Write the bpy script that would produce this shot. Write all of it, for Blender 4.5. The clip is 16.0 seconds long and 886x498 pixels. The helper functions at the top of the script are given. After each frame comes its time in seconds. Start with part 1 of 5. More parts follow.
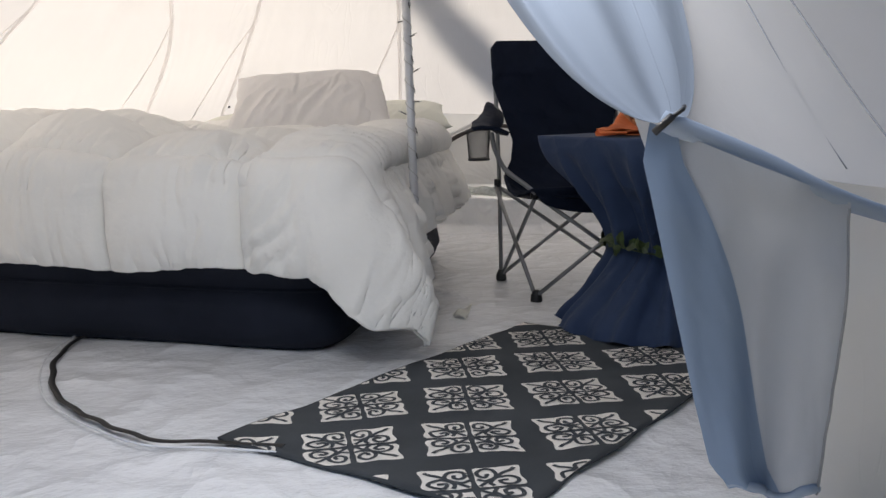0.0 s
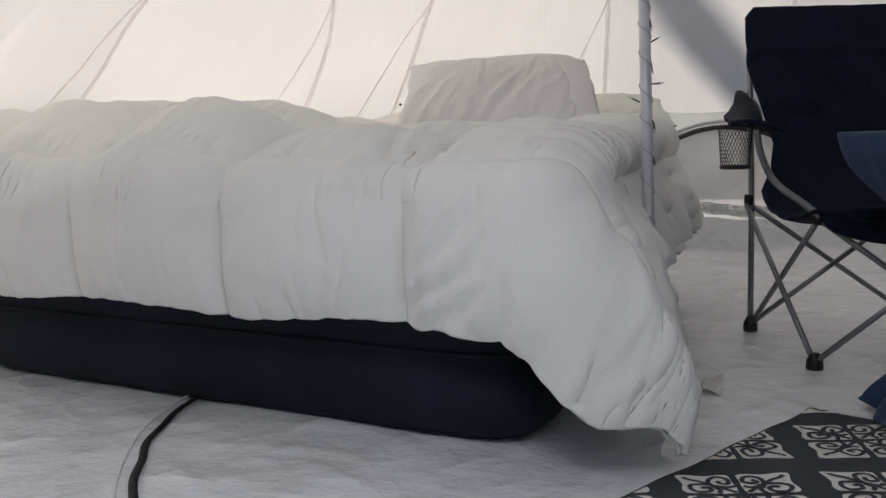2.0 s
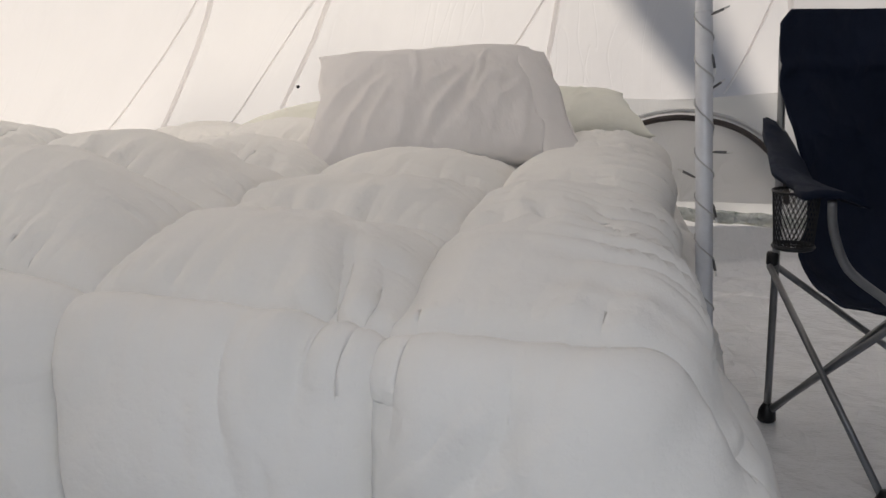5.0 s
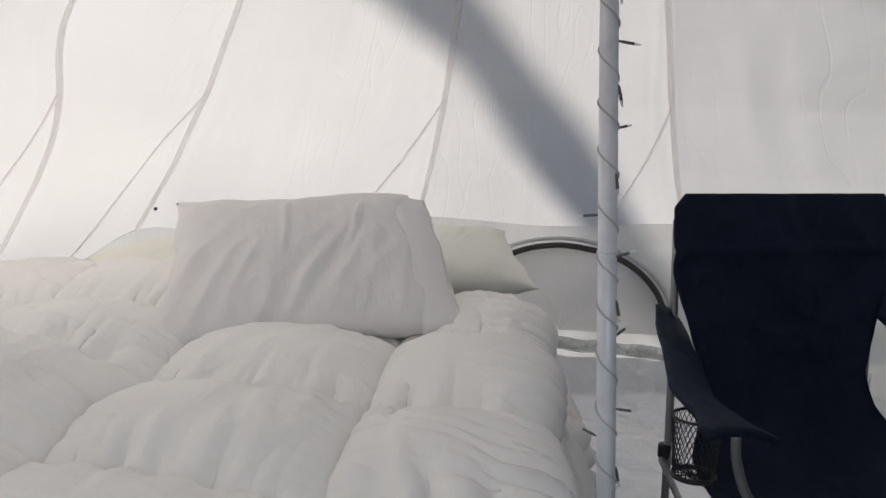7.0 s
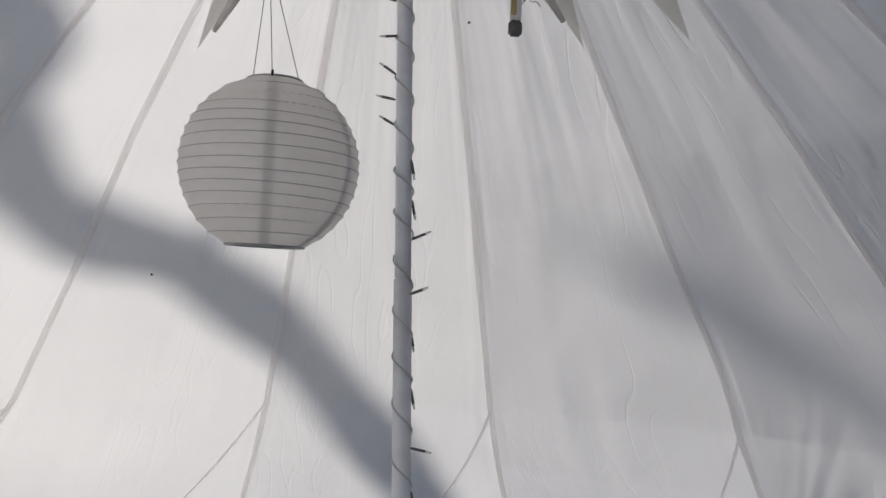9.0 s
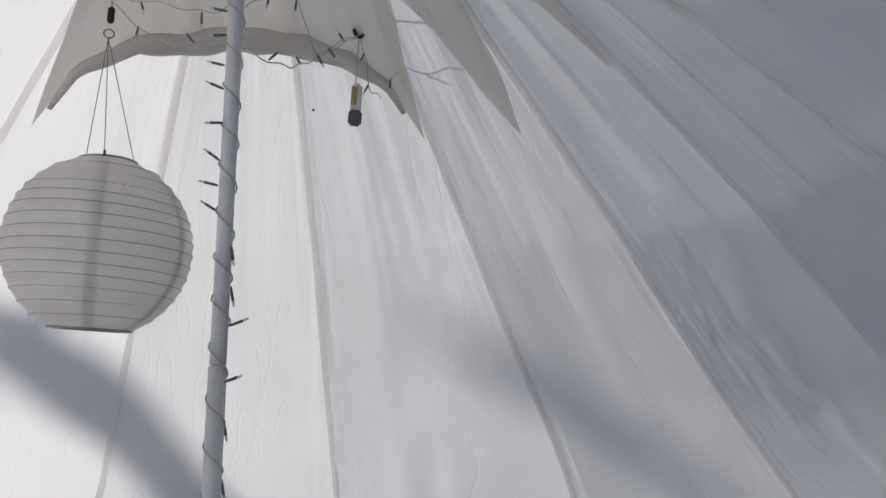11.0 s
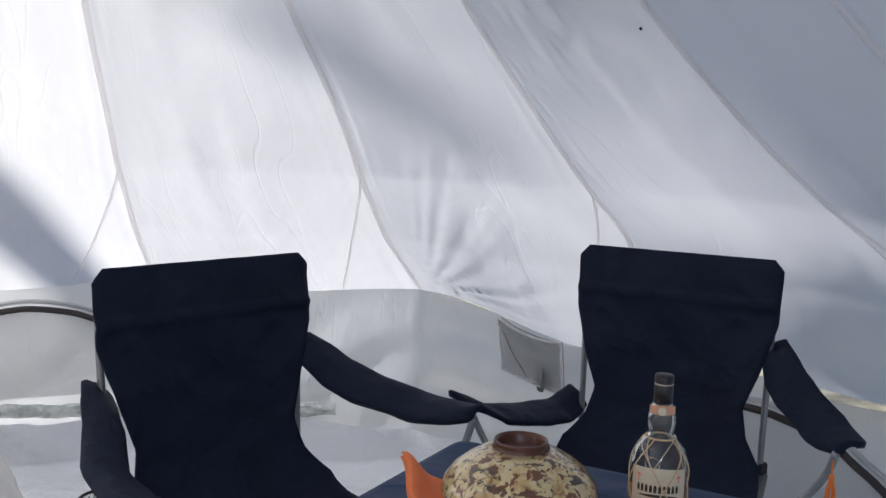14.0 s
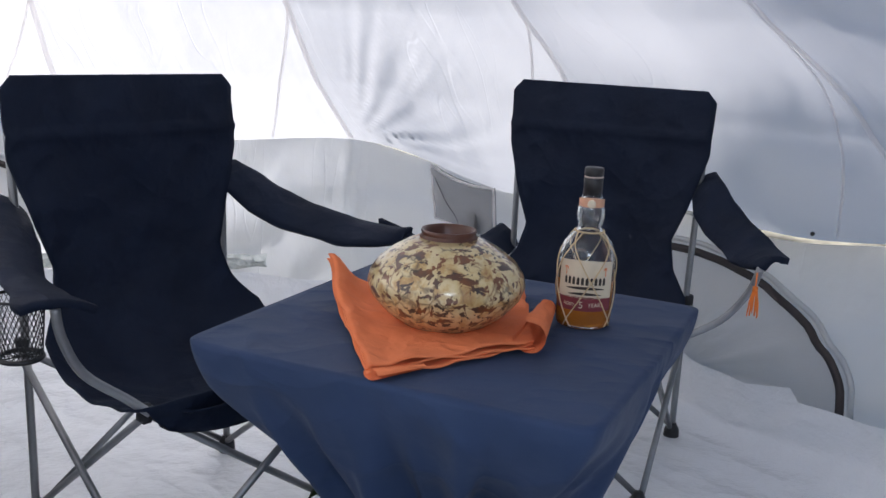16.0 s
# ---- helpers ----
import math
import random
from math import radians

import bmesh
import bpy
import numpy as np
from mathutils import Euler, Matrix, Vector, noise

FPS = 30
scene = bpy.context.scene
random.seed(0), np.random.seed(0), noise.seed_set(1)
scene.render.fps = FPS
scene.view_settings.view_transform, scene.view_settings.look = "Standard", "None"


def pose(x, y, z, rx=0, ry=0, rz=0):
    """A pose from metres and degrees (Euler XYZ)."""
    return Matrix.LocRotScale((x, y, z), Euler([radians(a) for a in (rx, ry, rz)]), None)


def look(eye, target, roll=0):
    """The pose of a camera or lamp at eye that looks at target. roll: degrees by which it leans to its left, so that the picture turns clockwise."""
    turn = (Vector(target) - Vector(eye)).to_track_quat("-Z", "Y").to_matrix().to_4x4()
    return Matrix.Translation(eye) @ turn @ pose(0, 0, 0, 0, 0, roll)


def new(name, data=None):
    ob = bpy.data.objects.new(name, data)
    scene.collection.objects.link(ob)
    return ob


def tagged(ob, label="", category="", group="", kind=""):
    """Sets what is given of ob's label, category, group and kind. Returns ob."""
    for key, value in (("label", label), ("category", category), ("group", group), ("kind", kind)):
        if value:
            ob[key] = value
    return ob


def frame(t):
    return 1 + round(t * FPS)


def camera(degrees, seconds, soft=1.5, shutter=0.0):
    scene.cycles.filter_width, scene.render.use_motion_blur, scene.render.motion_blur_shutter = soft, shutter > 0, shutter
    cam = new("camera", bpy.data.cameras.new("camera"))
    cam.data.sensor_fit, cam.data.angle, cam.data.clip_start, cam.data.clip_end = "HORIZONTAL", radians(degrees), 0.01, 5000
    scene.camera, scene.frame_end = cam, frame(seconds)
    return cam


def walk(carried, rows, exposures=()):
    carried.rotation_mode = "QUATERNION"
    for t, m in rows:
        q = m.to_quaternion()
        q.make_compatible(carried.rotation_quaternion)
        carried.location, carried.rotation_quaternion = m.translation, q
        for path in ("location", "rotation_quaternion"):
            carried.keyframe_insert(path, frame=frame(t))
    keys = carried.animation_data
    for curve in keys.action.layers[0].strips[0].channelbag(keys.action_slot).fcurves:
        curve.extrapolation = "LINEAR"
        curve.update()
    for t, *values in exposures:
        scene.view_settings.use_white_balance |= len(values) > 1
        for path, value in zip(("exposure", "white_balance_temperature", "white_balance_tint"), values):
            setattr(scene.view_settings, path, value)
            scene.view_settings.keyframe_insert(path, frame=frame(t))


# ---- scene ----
cam = camera(49.4, 16.0, soft=1.5)
PATH = [
    (0, (0.289, -3.644, 0.788), (0.193, -1.668, 0.491), -1.5),
    (0.5, (0.24, -3.462, 0.741), (0.098, -1.488, 0.45), -1.2),
    (1, (0.169, -3.187, 0.717), (-0.061, -1.22, 0.438), -1.2),
    (1.5, (0.114, -2.9, 0.704), (-0.239, -0.949, 0.442), -1.5),
    (2, (0.061, -2.668, 0.725), (-0.387, -0.737, 0.459), -1.6),
    (2.5, (-0.001, -2.48, 0.772), (-0.488, -0.563, 0.476), -1.5),
    (3, (-0.043, -2.332, 0.827), (-0.532, -0.424, 0.477), -1.4),
    (3.2, (-0.06, -2.274, 0.852), (-0.541, -0.369, 0.472), -1.3),
    (5.3, (-0.309, -1.782, 1.026), (-0.428, 0.167, 0.589), -0.4),
    (5.5, (-0.317, -1.756, 1.046), (-0.405, 0.194, 0.61), -0.2),
    (6, (-0.287, -1.683, 1.15), (-0.358, 0.264, 0.7), 0.5),
    (6.5, (-0.285, -1.598, 1.243), (-0.296, 0.356, 0.814), 1.3),
    (7, (-0.304, -1.54, 1.281), (-0.223, 0.43, 0.944), 2.0),
    (7.5, (-0.295, -1.547, 1.391), (-0.137, 0.433, 1.153), 2.1),
    (8, (-0.273, -1.559, 1.465), (-0.042, 0.425, 1.365), 2.3),
    (8.5, (-0.264, -1.567, 1.519), (0.048, 0.408, 1.547), 2.4),
    (9, (-0.238, -1.551, 1.579), (0.137, 0.41, 1.697), 3.0),
    (9.5, (-0.219, -1.555, 1.611), (0.218, 0.384, 1.829), 3.2),
    (9.7, (-0.208, -1.546, 1.62), (0.251, 0.383, 1.879), 3.2),
    (11.8, (-0.109, -1.613, 1.552), (0.583, 0.24, 1.847), 2.5),
    (12, (-0.099, -1.613, 1.538), (0.62, 0.237, 1.768), 2.5),
    (12.2, (-0.089, -1.613, 1.525), (0.656, 0.232, 1.69), 2.4),
    (12.5, (-0.075, -1.614, 1.504), (0.71, 0.224, 1.576), 2.4),
    (13, (-0.081, -1.64, 1.487), (0.777, 0.165, 1.412), 1.9),
    (13.5, (-0.074, -1.665, 1.453), (0.845, 0.102, 1.28), 1.8),
    (14, (-0.057, -1.667, 1.406), (0.916, 0.062, 1.152), 1.8),
    (14.5, (-0.042, -1.66, 1.355), (0.973, 0.031, 1.023), 2.1),
    (15, (-0.032, -1.652, 1.306), (1.013, 0.006, 0.906), 2.2),
    (15.5, (-0.03, -1.656, 1.259), (1.033, -0.02, 0.817), 2.4),
    (16, (-0.029, -1.667, 1.204), (1.044, -0.041, 0.751), 2.7),
]
EXPOSURES = [(0.0, 0.22, 6650, 13), (1.0, 0.15, 6600, 13), (2.0, -0.05, 6500, 13), (3.0, 0.0, 6500, 13), (5.5, 0.05, 6600, 13), (6.2, 0.12, 6450, 13), (7.0, 0.03, 6250, 12), (8.0, -0.03, 6150, 12), (9.0, -0.1, 6100, 12), (12.0, 0.2, 5900, 12), (13.5, 0.56, 5850, 12), (14.5, 0.80, 5800, 13), (16.0, 1.02, 5800, 14)]
walk(cam, [(t, look(eye, target, roll)) for t, eye, target, roll in PATH], EXPOSURES)

# ---- world, sun ----
SUN_AZ, SUN_EL = 138.0, 44.0          # degrees; azimuth counted from +x towards +y
SUN_DIR = Vector((math.cos(radians(SUN_AZ)) * math.cos(radians(SUN_EL)), math.sin(radians(SUN_AZ)) * math.cos(radians(SUN_EL)), math.sin(radians(SUN_EL))))
world = bpy.data.worlds.new("sky")
world.use_nodes = True
scene.world = world
wn = world.node_tree.nodes
sky = wn.new("ShaderNodeTexSky")
sky.sky_type, sky.sun_disc = "NISHITA", False
sky.sun_elevation, sky.sun_rotation = radians(SUN_EL), radians(90 - SUN_AZ)
world.node_tree.links.new(sky.outputs[0], wn["Background"].inputs[0])
wn["Background"].inputs[1].default_value = 0.07
sun = new("sun", bpy.data.lights.new("sun", "SUN"))
sun.data.energy, sun.data.angle, sun.data.color = 5.0, radians(1.0), (1.0, 0.92, 0.80)
sun.matrix_world = look(SUN_DIR * 20, (0, 0, 0))
door_sky = new("door_skylight", bpy.data.lights.new("door_skylight", "AREA"))       # daylight that falls in through the open door
door_sky.data.shape, door_sky.data.size, door_sky.data.size_y = "RECTANGLE", 1.0, 0.6
door_sky.data.energy, door_sky.data.color = 12.5, (0.92, 0.96, 1.0)
door_sky.matrix_world = look((0.10, -2.2, 1.45), (0.14, -1.82, 0.0))


# ---- materials ----
def mat(name):
    m = bpy.data.materials.new(name)
    m.use_nodes = True
    nt = m.node_tree
    return m, nt, nt.nodes, nt.nodes["Principled BSDF"]


def ramp(nodes, stops):
    r = nodes.new("ShaderNodeValToRGB")
    e = r.color_ramp.elements
    while len(e) < len(stops):
        e.new(0.5)
    for el, (p, c) in zip(e, stops):
        el.position, el.color = p, (*c, 1)
    return r


def noise_tex(nt, scale, detail=4, vec=None, stretch=None, rough=0.55, kind="Object"):
    n = nt.nodes.new("ShaderNodeTexNoise")
    n.inputs["Scale"].default_value, n.inputs["Detail"].default_value, n.inputs["Roughness"].default_value = scale, detail, rough
    if vec is None:
        vec = nt.nodes.new("ShaderNodeTexCoord").outputs[kind]
    if stretch:
        mp = nt.nodes.new("ShaderNodeMapping")
        mp.inputs["Scale"].default_value = stretch
        nt.links.new(vec, mp.inputs[0])
        vec = mp.outputs[0]
    nt.links.new(vec, n.inputs["Vector"])
    return n


def ridges(nt, scale, vec=None, stretch=None, detail=3, warp=0.25):
    """Crisp branching creases: ridged noise, bent by a softer one."""
    if vec is None:
        vec = nt.nodes.new("ShaderNodeTexCoord").outputs["Object"]
    soft = noise_tex(nt, scale * 0.5, 2, vec)
    mad = nt.nodes.new("ShaderNodeVectorMath")
    mad.operation, mad.inputs[1].default_value = "MULTIPLY_ADD", (warp / scale * 3,) * 3
    nt.links.new(soft.outputs["Color"], mad.inputs[0]), nt.links.new(vec, mad.inputs[2])
    n = noise_tex(nt, scale, detail, mad.outputs[0], stretch, 0.5)
    n.noise_type = "RIDGED_MULTIFRACTAL"
    n.inputs["Offset"].default_value, n.inputs["Gain"].default_value = 0.9, 1.6
    return n


def bump(nt, height, strength, dist, prev=None):
    b = nt.nodes.new("ShaderNodeBump")
    b.inputs["Strength"].default_value, b.inputs["Distance"].default_value = strength, dist
    nt.links.new(height, b.inputs["Height"])
    if prev:
        nt.links.new(prev.outputs[0], b.inputs["Normal"])
    return b


def cloth(name, c1, c2, scale=6, rough=0.9, weave=900, weave_strength=0.25, wrinkle=0.0, wrinkle_scale=9, sheen=0.0, stretch=None, kind="Object", crease=0.0, spec=0.3):
    m, nt, ns, p = mat(name)
    n = noise_tex(nt, scale, 5, kind=kind)
    r = ramp(ns, [(0.3, c1), (0.7, c2)])
    nt.links.new(n.outputs[0], r.inputs[0])
    nt.links.new(r.outputs[0], p.inputs["Base Color"])
    p.inputs["Roughness"].default_value = rough
    p.inputs["Sheen Weight"].default_value = sheen
    p.inputs["Specular IOR Level"].default_value = spec
    w = noise_tex(nt, weave, 2, kind=kind)
    b = bump(nt, w.outputs[0], weave_strength, 0.001)
    if crease:
        b = bump(nt, ridges(nt, crease, detail=2, stretch=(1.0, 0.8, 1.0)).outputs[0], 1.0, 0.045 / crease, b)
    if wrinkle:
        w2 = noise_tex(nt, wrinkle_scale, 5, stretch=stretch, kind=kind)
        b = bump(nt, w2.outputs[0], wrinkle, 0.02, b)
    nt.links.new(b.outputs[0], p.inputs["Normal"])
    return m


def canvas(name, colour, through_share, wrinkle=0.5, gloss=0.05):
    """Thin tent cloth: part of the light goes through it; fine creases from stretched noise in the cloth's own u, v (metres)."""
    m, nt, ns, p = mat(name)
    ns.remove(p)
    out = ns["Material Output"]
    uv = ns.new("ShaderNodeUVMap").outputs[0]
    tone = noise_tex(nt, 1.6, 4, uv)
    r = ramp(ns, [(0.25, tuple(c * 0.93 for c in colour)), (0.75, colour)])
    nt.links.new(tone.outputs[0], r.inputs[0])
    long_folds = noise_tex(nt, 2.2, 3, uv, (1.3, 1.0, 1), 0.5)
    small = noise_tex(nt, 14.0, 6, uv, (1.0, 0.7, 1), 0.62)
    b = bump(nt, long_folds.outputs[0], 0.4 * wrinkle, 0.06)
    # sparse sharp creases: thin crests of long noises that run up the cloth and aslant
    for turn, scale, long, lo, hi, depth in ((4, 6.0, 0.05, 0.5, 0.72, 0.00035), (38, 17.0, 0.16, 0.55, 0.66, 0.0008), (-33, 16.0, 0.15, 0.55, 0.66, 0.0008), (80, 18.0, 0.18, 0.56, 0.68, 0.0008)):
        mp = ns.new("ShaderNodeMapping")
        mp.inputs["Rotation"].default_value, mp.inputs["Scale"].default_value = (0, 0, radians(turn)), (1.0, long, 1.0)
        mp.inputs["Location"].default_value = (turn * 0.37, turn * 0.11, 0)
        nt.links.new(uv, mp.inputs[0])
        line = noise_tex(nt, scale, 0.4, mp.outputs[0], None, 0.45)
        cut = ramp(ns, [(0.475, (0, 0, 0)), (0.497, (1, 1, 1)), (0.503, (1, 1, 1)), (0.535, (0, 0, 0))])
        nt.links.new(line.outputs[0], cut.inputs[0])
        patch = noise_tex(nt, 1.7 + abs(turn) * 0.012, 2, mp.outputs[0])
        pr = ramp(ns, [(lo, (0, 0, 0)), (hi, (1, 1, 1))])
        nt.links.new(patch.outputs[0], pr.inputs[0])
        gate = ns.new("ShaderNodeMath")
        gate.operation = "MULTIPLY"
        nt.links.new(cut.outputs[0], gate.inputs[0]), nt.links.new(pr.outputs[0], gate.inputs[1])
        b = bump(nt, gate.outputs[0], min(1.0, 1.4 * wrinkle), depth, b)
    b = bump(nt, small.outputs[0], 0.25 * wrinkle, 0.008, b)
    d = ns.new("ShaderNodeBsdfDiffuse")
    t = ns.new("ShaderNodeBsdfTranslucent")
    g = ns.new("ShaderNodeBsdfGlossy")
    g.inputs["Roughness"].default_value = 0.42
    for s in (d, t):
        nt.links.new(r.outputs[0], s.inputs["Color"])
    for s in (d, t, g):
        nt.links.new(b.outputs[0], s.inputs["Normal"])
    m1, m2 = ns.new("ShaderNodeMixShader"), ns.new("ShaderNodeMixShader")
    m1.inputs[0].default_value, m2.inputs[0].default_value = through_share, gloss
    nt.links.new(d.outputs[0], m1.inputs[1]), nt.links.new(t.outputs[0], m1.inputs[2])
    nt.links.new(m1.outputs[0], m2.inputs[1]), nt.links.new(g.outputs[0], m2.inputs[2])
    nt.links.new(m2.outputs[0], out.inputs[0])
    return m


def plain(name, c, rough=0.5, metal=0.0, spec=0.5, vary=0.06, scale=30, bumps=0.0):
    m, nt, ns, p = mat(name)
    n = noise_tex(nt, scale, 4)
    r = ramp(ns, [(0.3, tuple(max(0, v * (1 - vary * 2)) for v in c)), (0.7, tuple(min(1, v * (1 + vary)) for v in c))])
    nt.links.new(n.outputs[0], r.inputs[0])
    nt.links.new(r.outputs[0], p.inputs["Base Color"])
    p.inputs["Roughness"].default_value, p.inputs["Metallic"].default_value, p.inputs["Specular IOR Level"].default_value = rough, metal, spec
    if bumps:
        nt.links.new(bump(nt, n.outputs[0], bumps, 0.002).outputs[0], p.inputs["Normal"])
    return m


M_CANVAS = canvas("tent_canvas", (0.75, 0.74, 0.735), 0.54, 0.6)
M_WALL = canvas("wall_canvas", (0.77, 0.77, 0.775), 0.54, 1.0, 0.14)
M_SEAM = canvas("seam_tape", (0.94, 0.92, 0.91), 0.8, 0.2)
M_QUILT = cloth("quilt_cotton", (0.81, 0.795, 0.76), (0.86, 0.845, 0.81), 3, 0.9, 1400, 0.12, 0.25, 26, stretch=(1.0, 0.7, 1.0))
M_PILLOW = cloth("pillow_cotton", (0.74, 0.715, 0.70), (0.80, 0.775, 0.76), 4, 0.95, 1400, 0.1, 0.25, 14, stretch=(1.6, 0.5, 1))
M_PILLOW2 = cloth("cream_pillow_cotton", (0.78, 0.775, 0.69), (0.84, 0.835, 0.75), 4, 0.9, 1400, 0.1, 0.25, 18)
M_MATTRESS = cloth("flocked_navy", (0.008, 0.011, 0.020), (0.014, 0.018, 0.031), 5, 0.75, 600, 0.2, 0.4, 5, spec=0.2)
M_NAVY = cloth("navy_polyester", (0.005, 0.009, 0.022), (0.008, 0.014, 0.033), 7, 0.75, 700, 0.5, 0.5, 7, crease=6.0, spec=0.22)
M_TABLECLOTH = cloth("navy_tablecloth", (0.020, 0.039, 0.092), (0.028, 0.050, 0.112), 5, 0.75, 900, 0.3, 0.35, 6, sheen=0.05, crease=4.0)
M_STEEL = plain("grey_painted_steel", (0.28, 0.285, 0.295), 0.38, 0.6)
M_BLACK = plain("black_plastic", (0.012, 0.012, 0.014), 0.45)
M_POLE = plain("white_painted_pole", (0.62, 0.63, 0.66), 0.35, 0.15, vary=0.05)
M_WIRE = plain("clear_cable", (0.42, 0.42, 0.42), 0.4)
M_ZIP = plain("brown_zip", (0.045, 0.035, 0.034), 0.6, scale=200)
M_BLACKZIP = plain("black_zip", (0.012, 0.011, 0.011), 0.6, scale=200)
M_ORANGE = cloth("orange_linen", (0.74, 0.19, 0.065), (0.82, 0.235, 0.09), 8, 0.9, 700, 0.4, 0.3, 14, crease=14.0)
M_GRASS = plain("dry_grass", (0.36, 0.33, 0.24), 0.95, vary=0.4, scale=3, bumps=0.5)
M_BARK = plain("bark", (0.09, 0.07, 0.05), 0.95, vary=0.3, scale=20, bumps=0.6)


# ---- building helpers ----
def obj(name, bm, material, smooth=True):
    me = bpy.data.meshes.new(name)
    bm.to_mesh(me)
    bm.free()
    if material:
        me.materials.append(material)
    if smooth:
        me.polygons.foreach_set("use_smooth", [True] * len(me.polygons))
    return new(name, me)


def part(name, bm, material, parent, label="", smooth=True):
    ob = obj(name, bm, material, smooth)
    ob.parent = parent
    if label:
        ob["label"] = label
    return ob


def grid(fn, nu, nv, uv=None, closed_u=False):
    """A sheet: fn(i / nu, j / nv) gives each point; uv(u, v) its place in the cloth in metres."""
    bm = bmesh.new()
    cols = nu if closed_u else nu + 1
    vs = [[bm.verts.new(fn(i / nu, j / nv)) for j in range(nv + 1)] for i in range(cols)]
    lay = bm.loops.layers.uv.new("UVMap") if uv else None
    for i in range(nu):
        k = (i + 1) % cols
        for j in range(nv):
            f = bm.faces.new((vs[i][j], vs[k][j], vs[k][j + 1], vs[i][j + 1]))
            if lay:
                for l, (a, b) in zip(f.loops, ((i, j), (i + 1, j), (i + 1, j + 1), (i, j + 1))):
                    l[lay].uv = uv(a / nu, b / nv)
    return bm


def tube_into(bm, pts, rad, sides=8, cap=True):
    """A tube along the points; rad is a number or a function of the share of the way."""
    pts = [Vector(p) for p in pts]
    rings, side = [], None
    for i, p in enumerate(pts):
        d = (pts[min(i + 1, len(pts) - 1)] - pts[max(i - 1, 0)]).normalized()
        if side is None:
            side = d.orthogonal().normalized()
        side = (side - d * side.dot(d)).normalized()
        up = d.cross(side)
        r = rad(i / (len(pts) - 1)) if callable(rad) else rad
        rings.append([bm.verts.new(p + (side * math.cos(a) + up * math.sin(a)) * r) for a in [2 * math.pi * k / sides for k in range(sides)]])
    for a, b in zip(rings, rings[1:]):
        for k in range(sides):
            bm.faces.new((a[k], a[(k + 1) % sides], b[(k + 1) % sides], b[k]))
    if cap:
        bm.faces.new(rings[0][::-1]), bm.faces.new(rings[-1])
    return bm


def tube(pts, rad, sides=8):
    return tube_into(bmesh.new(), pts, rad, sides)


def smooth_path(pts, n=6):
    """Catmull-Rom through the points."""
    pts = [Vector(p) for p in pts]
    out = []
    for i in range(len(pts) - 1):
        p0, p1, p2, p3 = pts[max(i - 1, 0)], pts[i], pts[i + 1], pts[min(i + 2, len(pts) - 1)]
        for k in range(n):
            t = k / n
            out.append(0.5 * (2 * p1 + (p2 - p0) * t + (2 * p0 - 5 * p1 + 4 * p2 - p3) * t * t + (3 * p1 - p0 - 3 * p2 + p3) * t ** 3))
    return out + [pts[-1]]


def lathe(profile, sides=48):
    """Spin (radius, height) pairs round z."""
    bm = bmesh.new()
    rings = [[bm.verts.new((r * math.cos(2 * math.pi * k / sides), r * math.sin(2 * math.pi * k / sides), z)) for k in range(sides)] for r, z in profile]
    for a, b in zip(rings, rings[1:]):
        for k in range(sides):
            bm.faces.new((a[k], a[(k + 1) % sides], b[(k + 1) % sides], b[k]))
    bm.faces.new(rings[0][::-1])
    bm.faces.new(rings[-1])
    return bm


def box(cx, cy, cz, sx, sy, sz, bevel=0.004):
    bm = bmesh.new()
    bmesh.ops.create_cube(bm, size=1, matrix=Matrix.LocRotScale((cx, cy, cz), None, (sx, sy, sz)))
    if bevel:
        bmesh.ops.bevel(bm, geom=bm.edges[:], offset=bevel, segments=2, affect="EDGES")
    return bm


def thing(name, m=None, label="", category="", group="", kind=""):
    ob = new(name)
    ob.empty_display_size = 0.1
    if m:
        ob.matrix_basis = m
    return tagged(ob, label, category, group, kind)


def solid(ob, t, offset=0.0):
    md = ob.modifiers.new("thickness", "SOLIDIFY")
    md.thickness, md.offset = t, offset
    return ob


def fbm(x, y, z=0.0, octaves=3):
    s, a = 0.0, 1.0
    for _ in range(octaves):
        s += a * noise.noise((x, y, z))
        x, y, z, a = x * 2.03, y * 2.03, z * 2.03 + 7.1, a * 0.5
    return s


def ease(a, b, x):
    t = min(1.0, max(0.0, (x - a) / (b - a)))
    return t * t * (3 - 2 * t)


# ---- the tent ----
PANELS, FIRST = 14, 44.3
SEAMS = [44.3, 70.3, 95.9, 122.5, 135.4, 165.0, 192.0, 217.5, 243.0, 275.7, 301.4, 329.3, 352.9, 378.6]     # degrees round the pole


def panel(phi):
    """The panel that holds this direction: its number, its width and the degrees past its first seam."""
    p = (phi - FIRST) % 360 + FIRST
    for k in range(PANELS):
        end = SEAMS[k + 1] if k < PANELS - 1 else FIRST + 360
        if p < end:
            return k, end - SEAMS[k], p - SEAMS[k]
    return PANELS - 1, FIRST + 360 - SEAMS[-1], FIRST + 360 - SEAMS[-1]


WALL_R, EAVE = 2.45, 0.74
PROFILE = [(0.74, 2.43), (1.0, 2.0), (1.24, 1.69), (1.62, 1.33), (1.98, 1.02), (2.25, 0.74), (2.6, 0.36), (2.98, 0.02)]
DOOR_A, DOOR_B = -128.0, -78.0          # the door's sides, degrees round the pole


def roof_radius(z):
    return float(np.interp(z, [a for a, _ in PROFILE], [b for _, b in PROFILE]))


def chord(phi):
    _, w, d = panel(phi)
    return math.cos(radians(w / 2)) / math.cos(radians(d - w / 2))


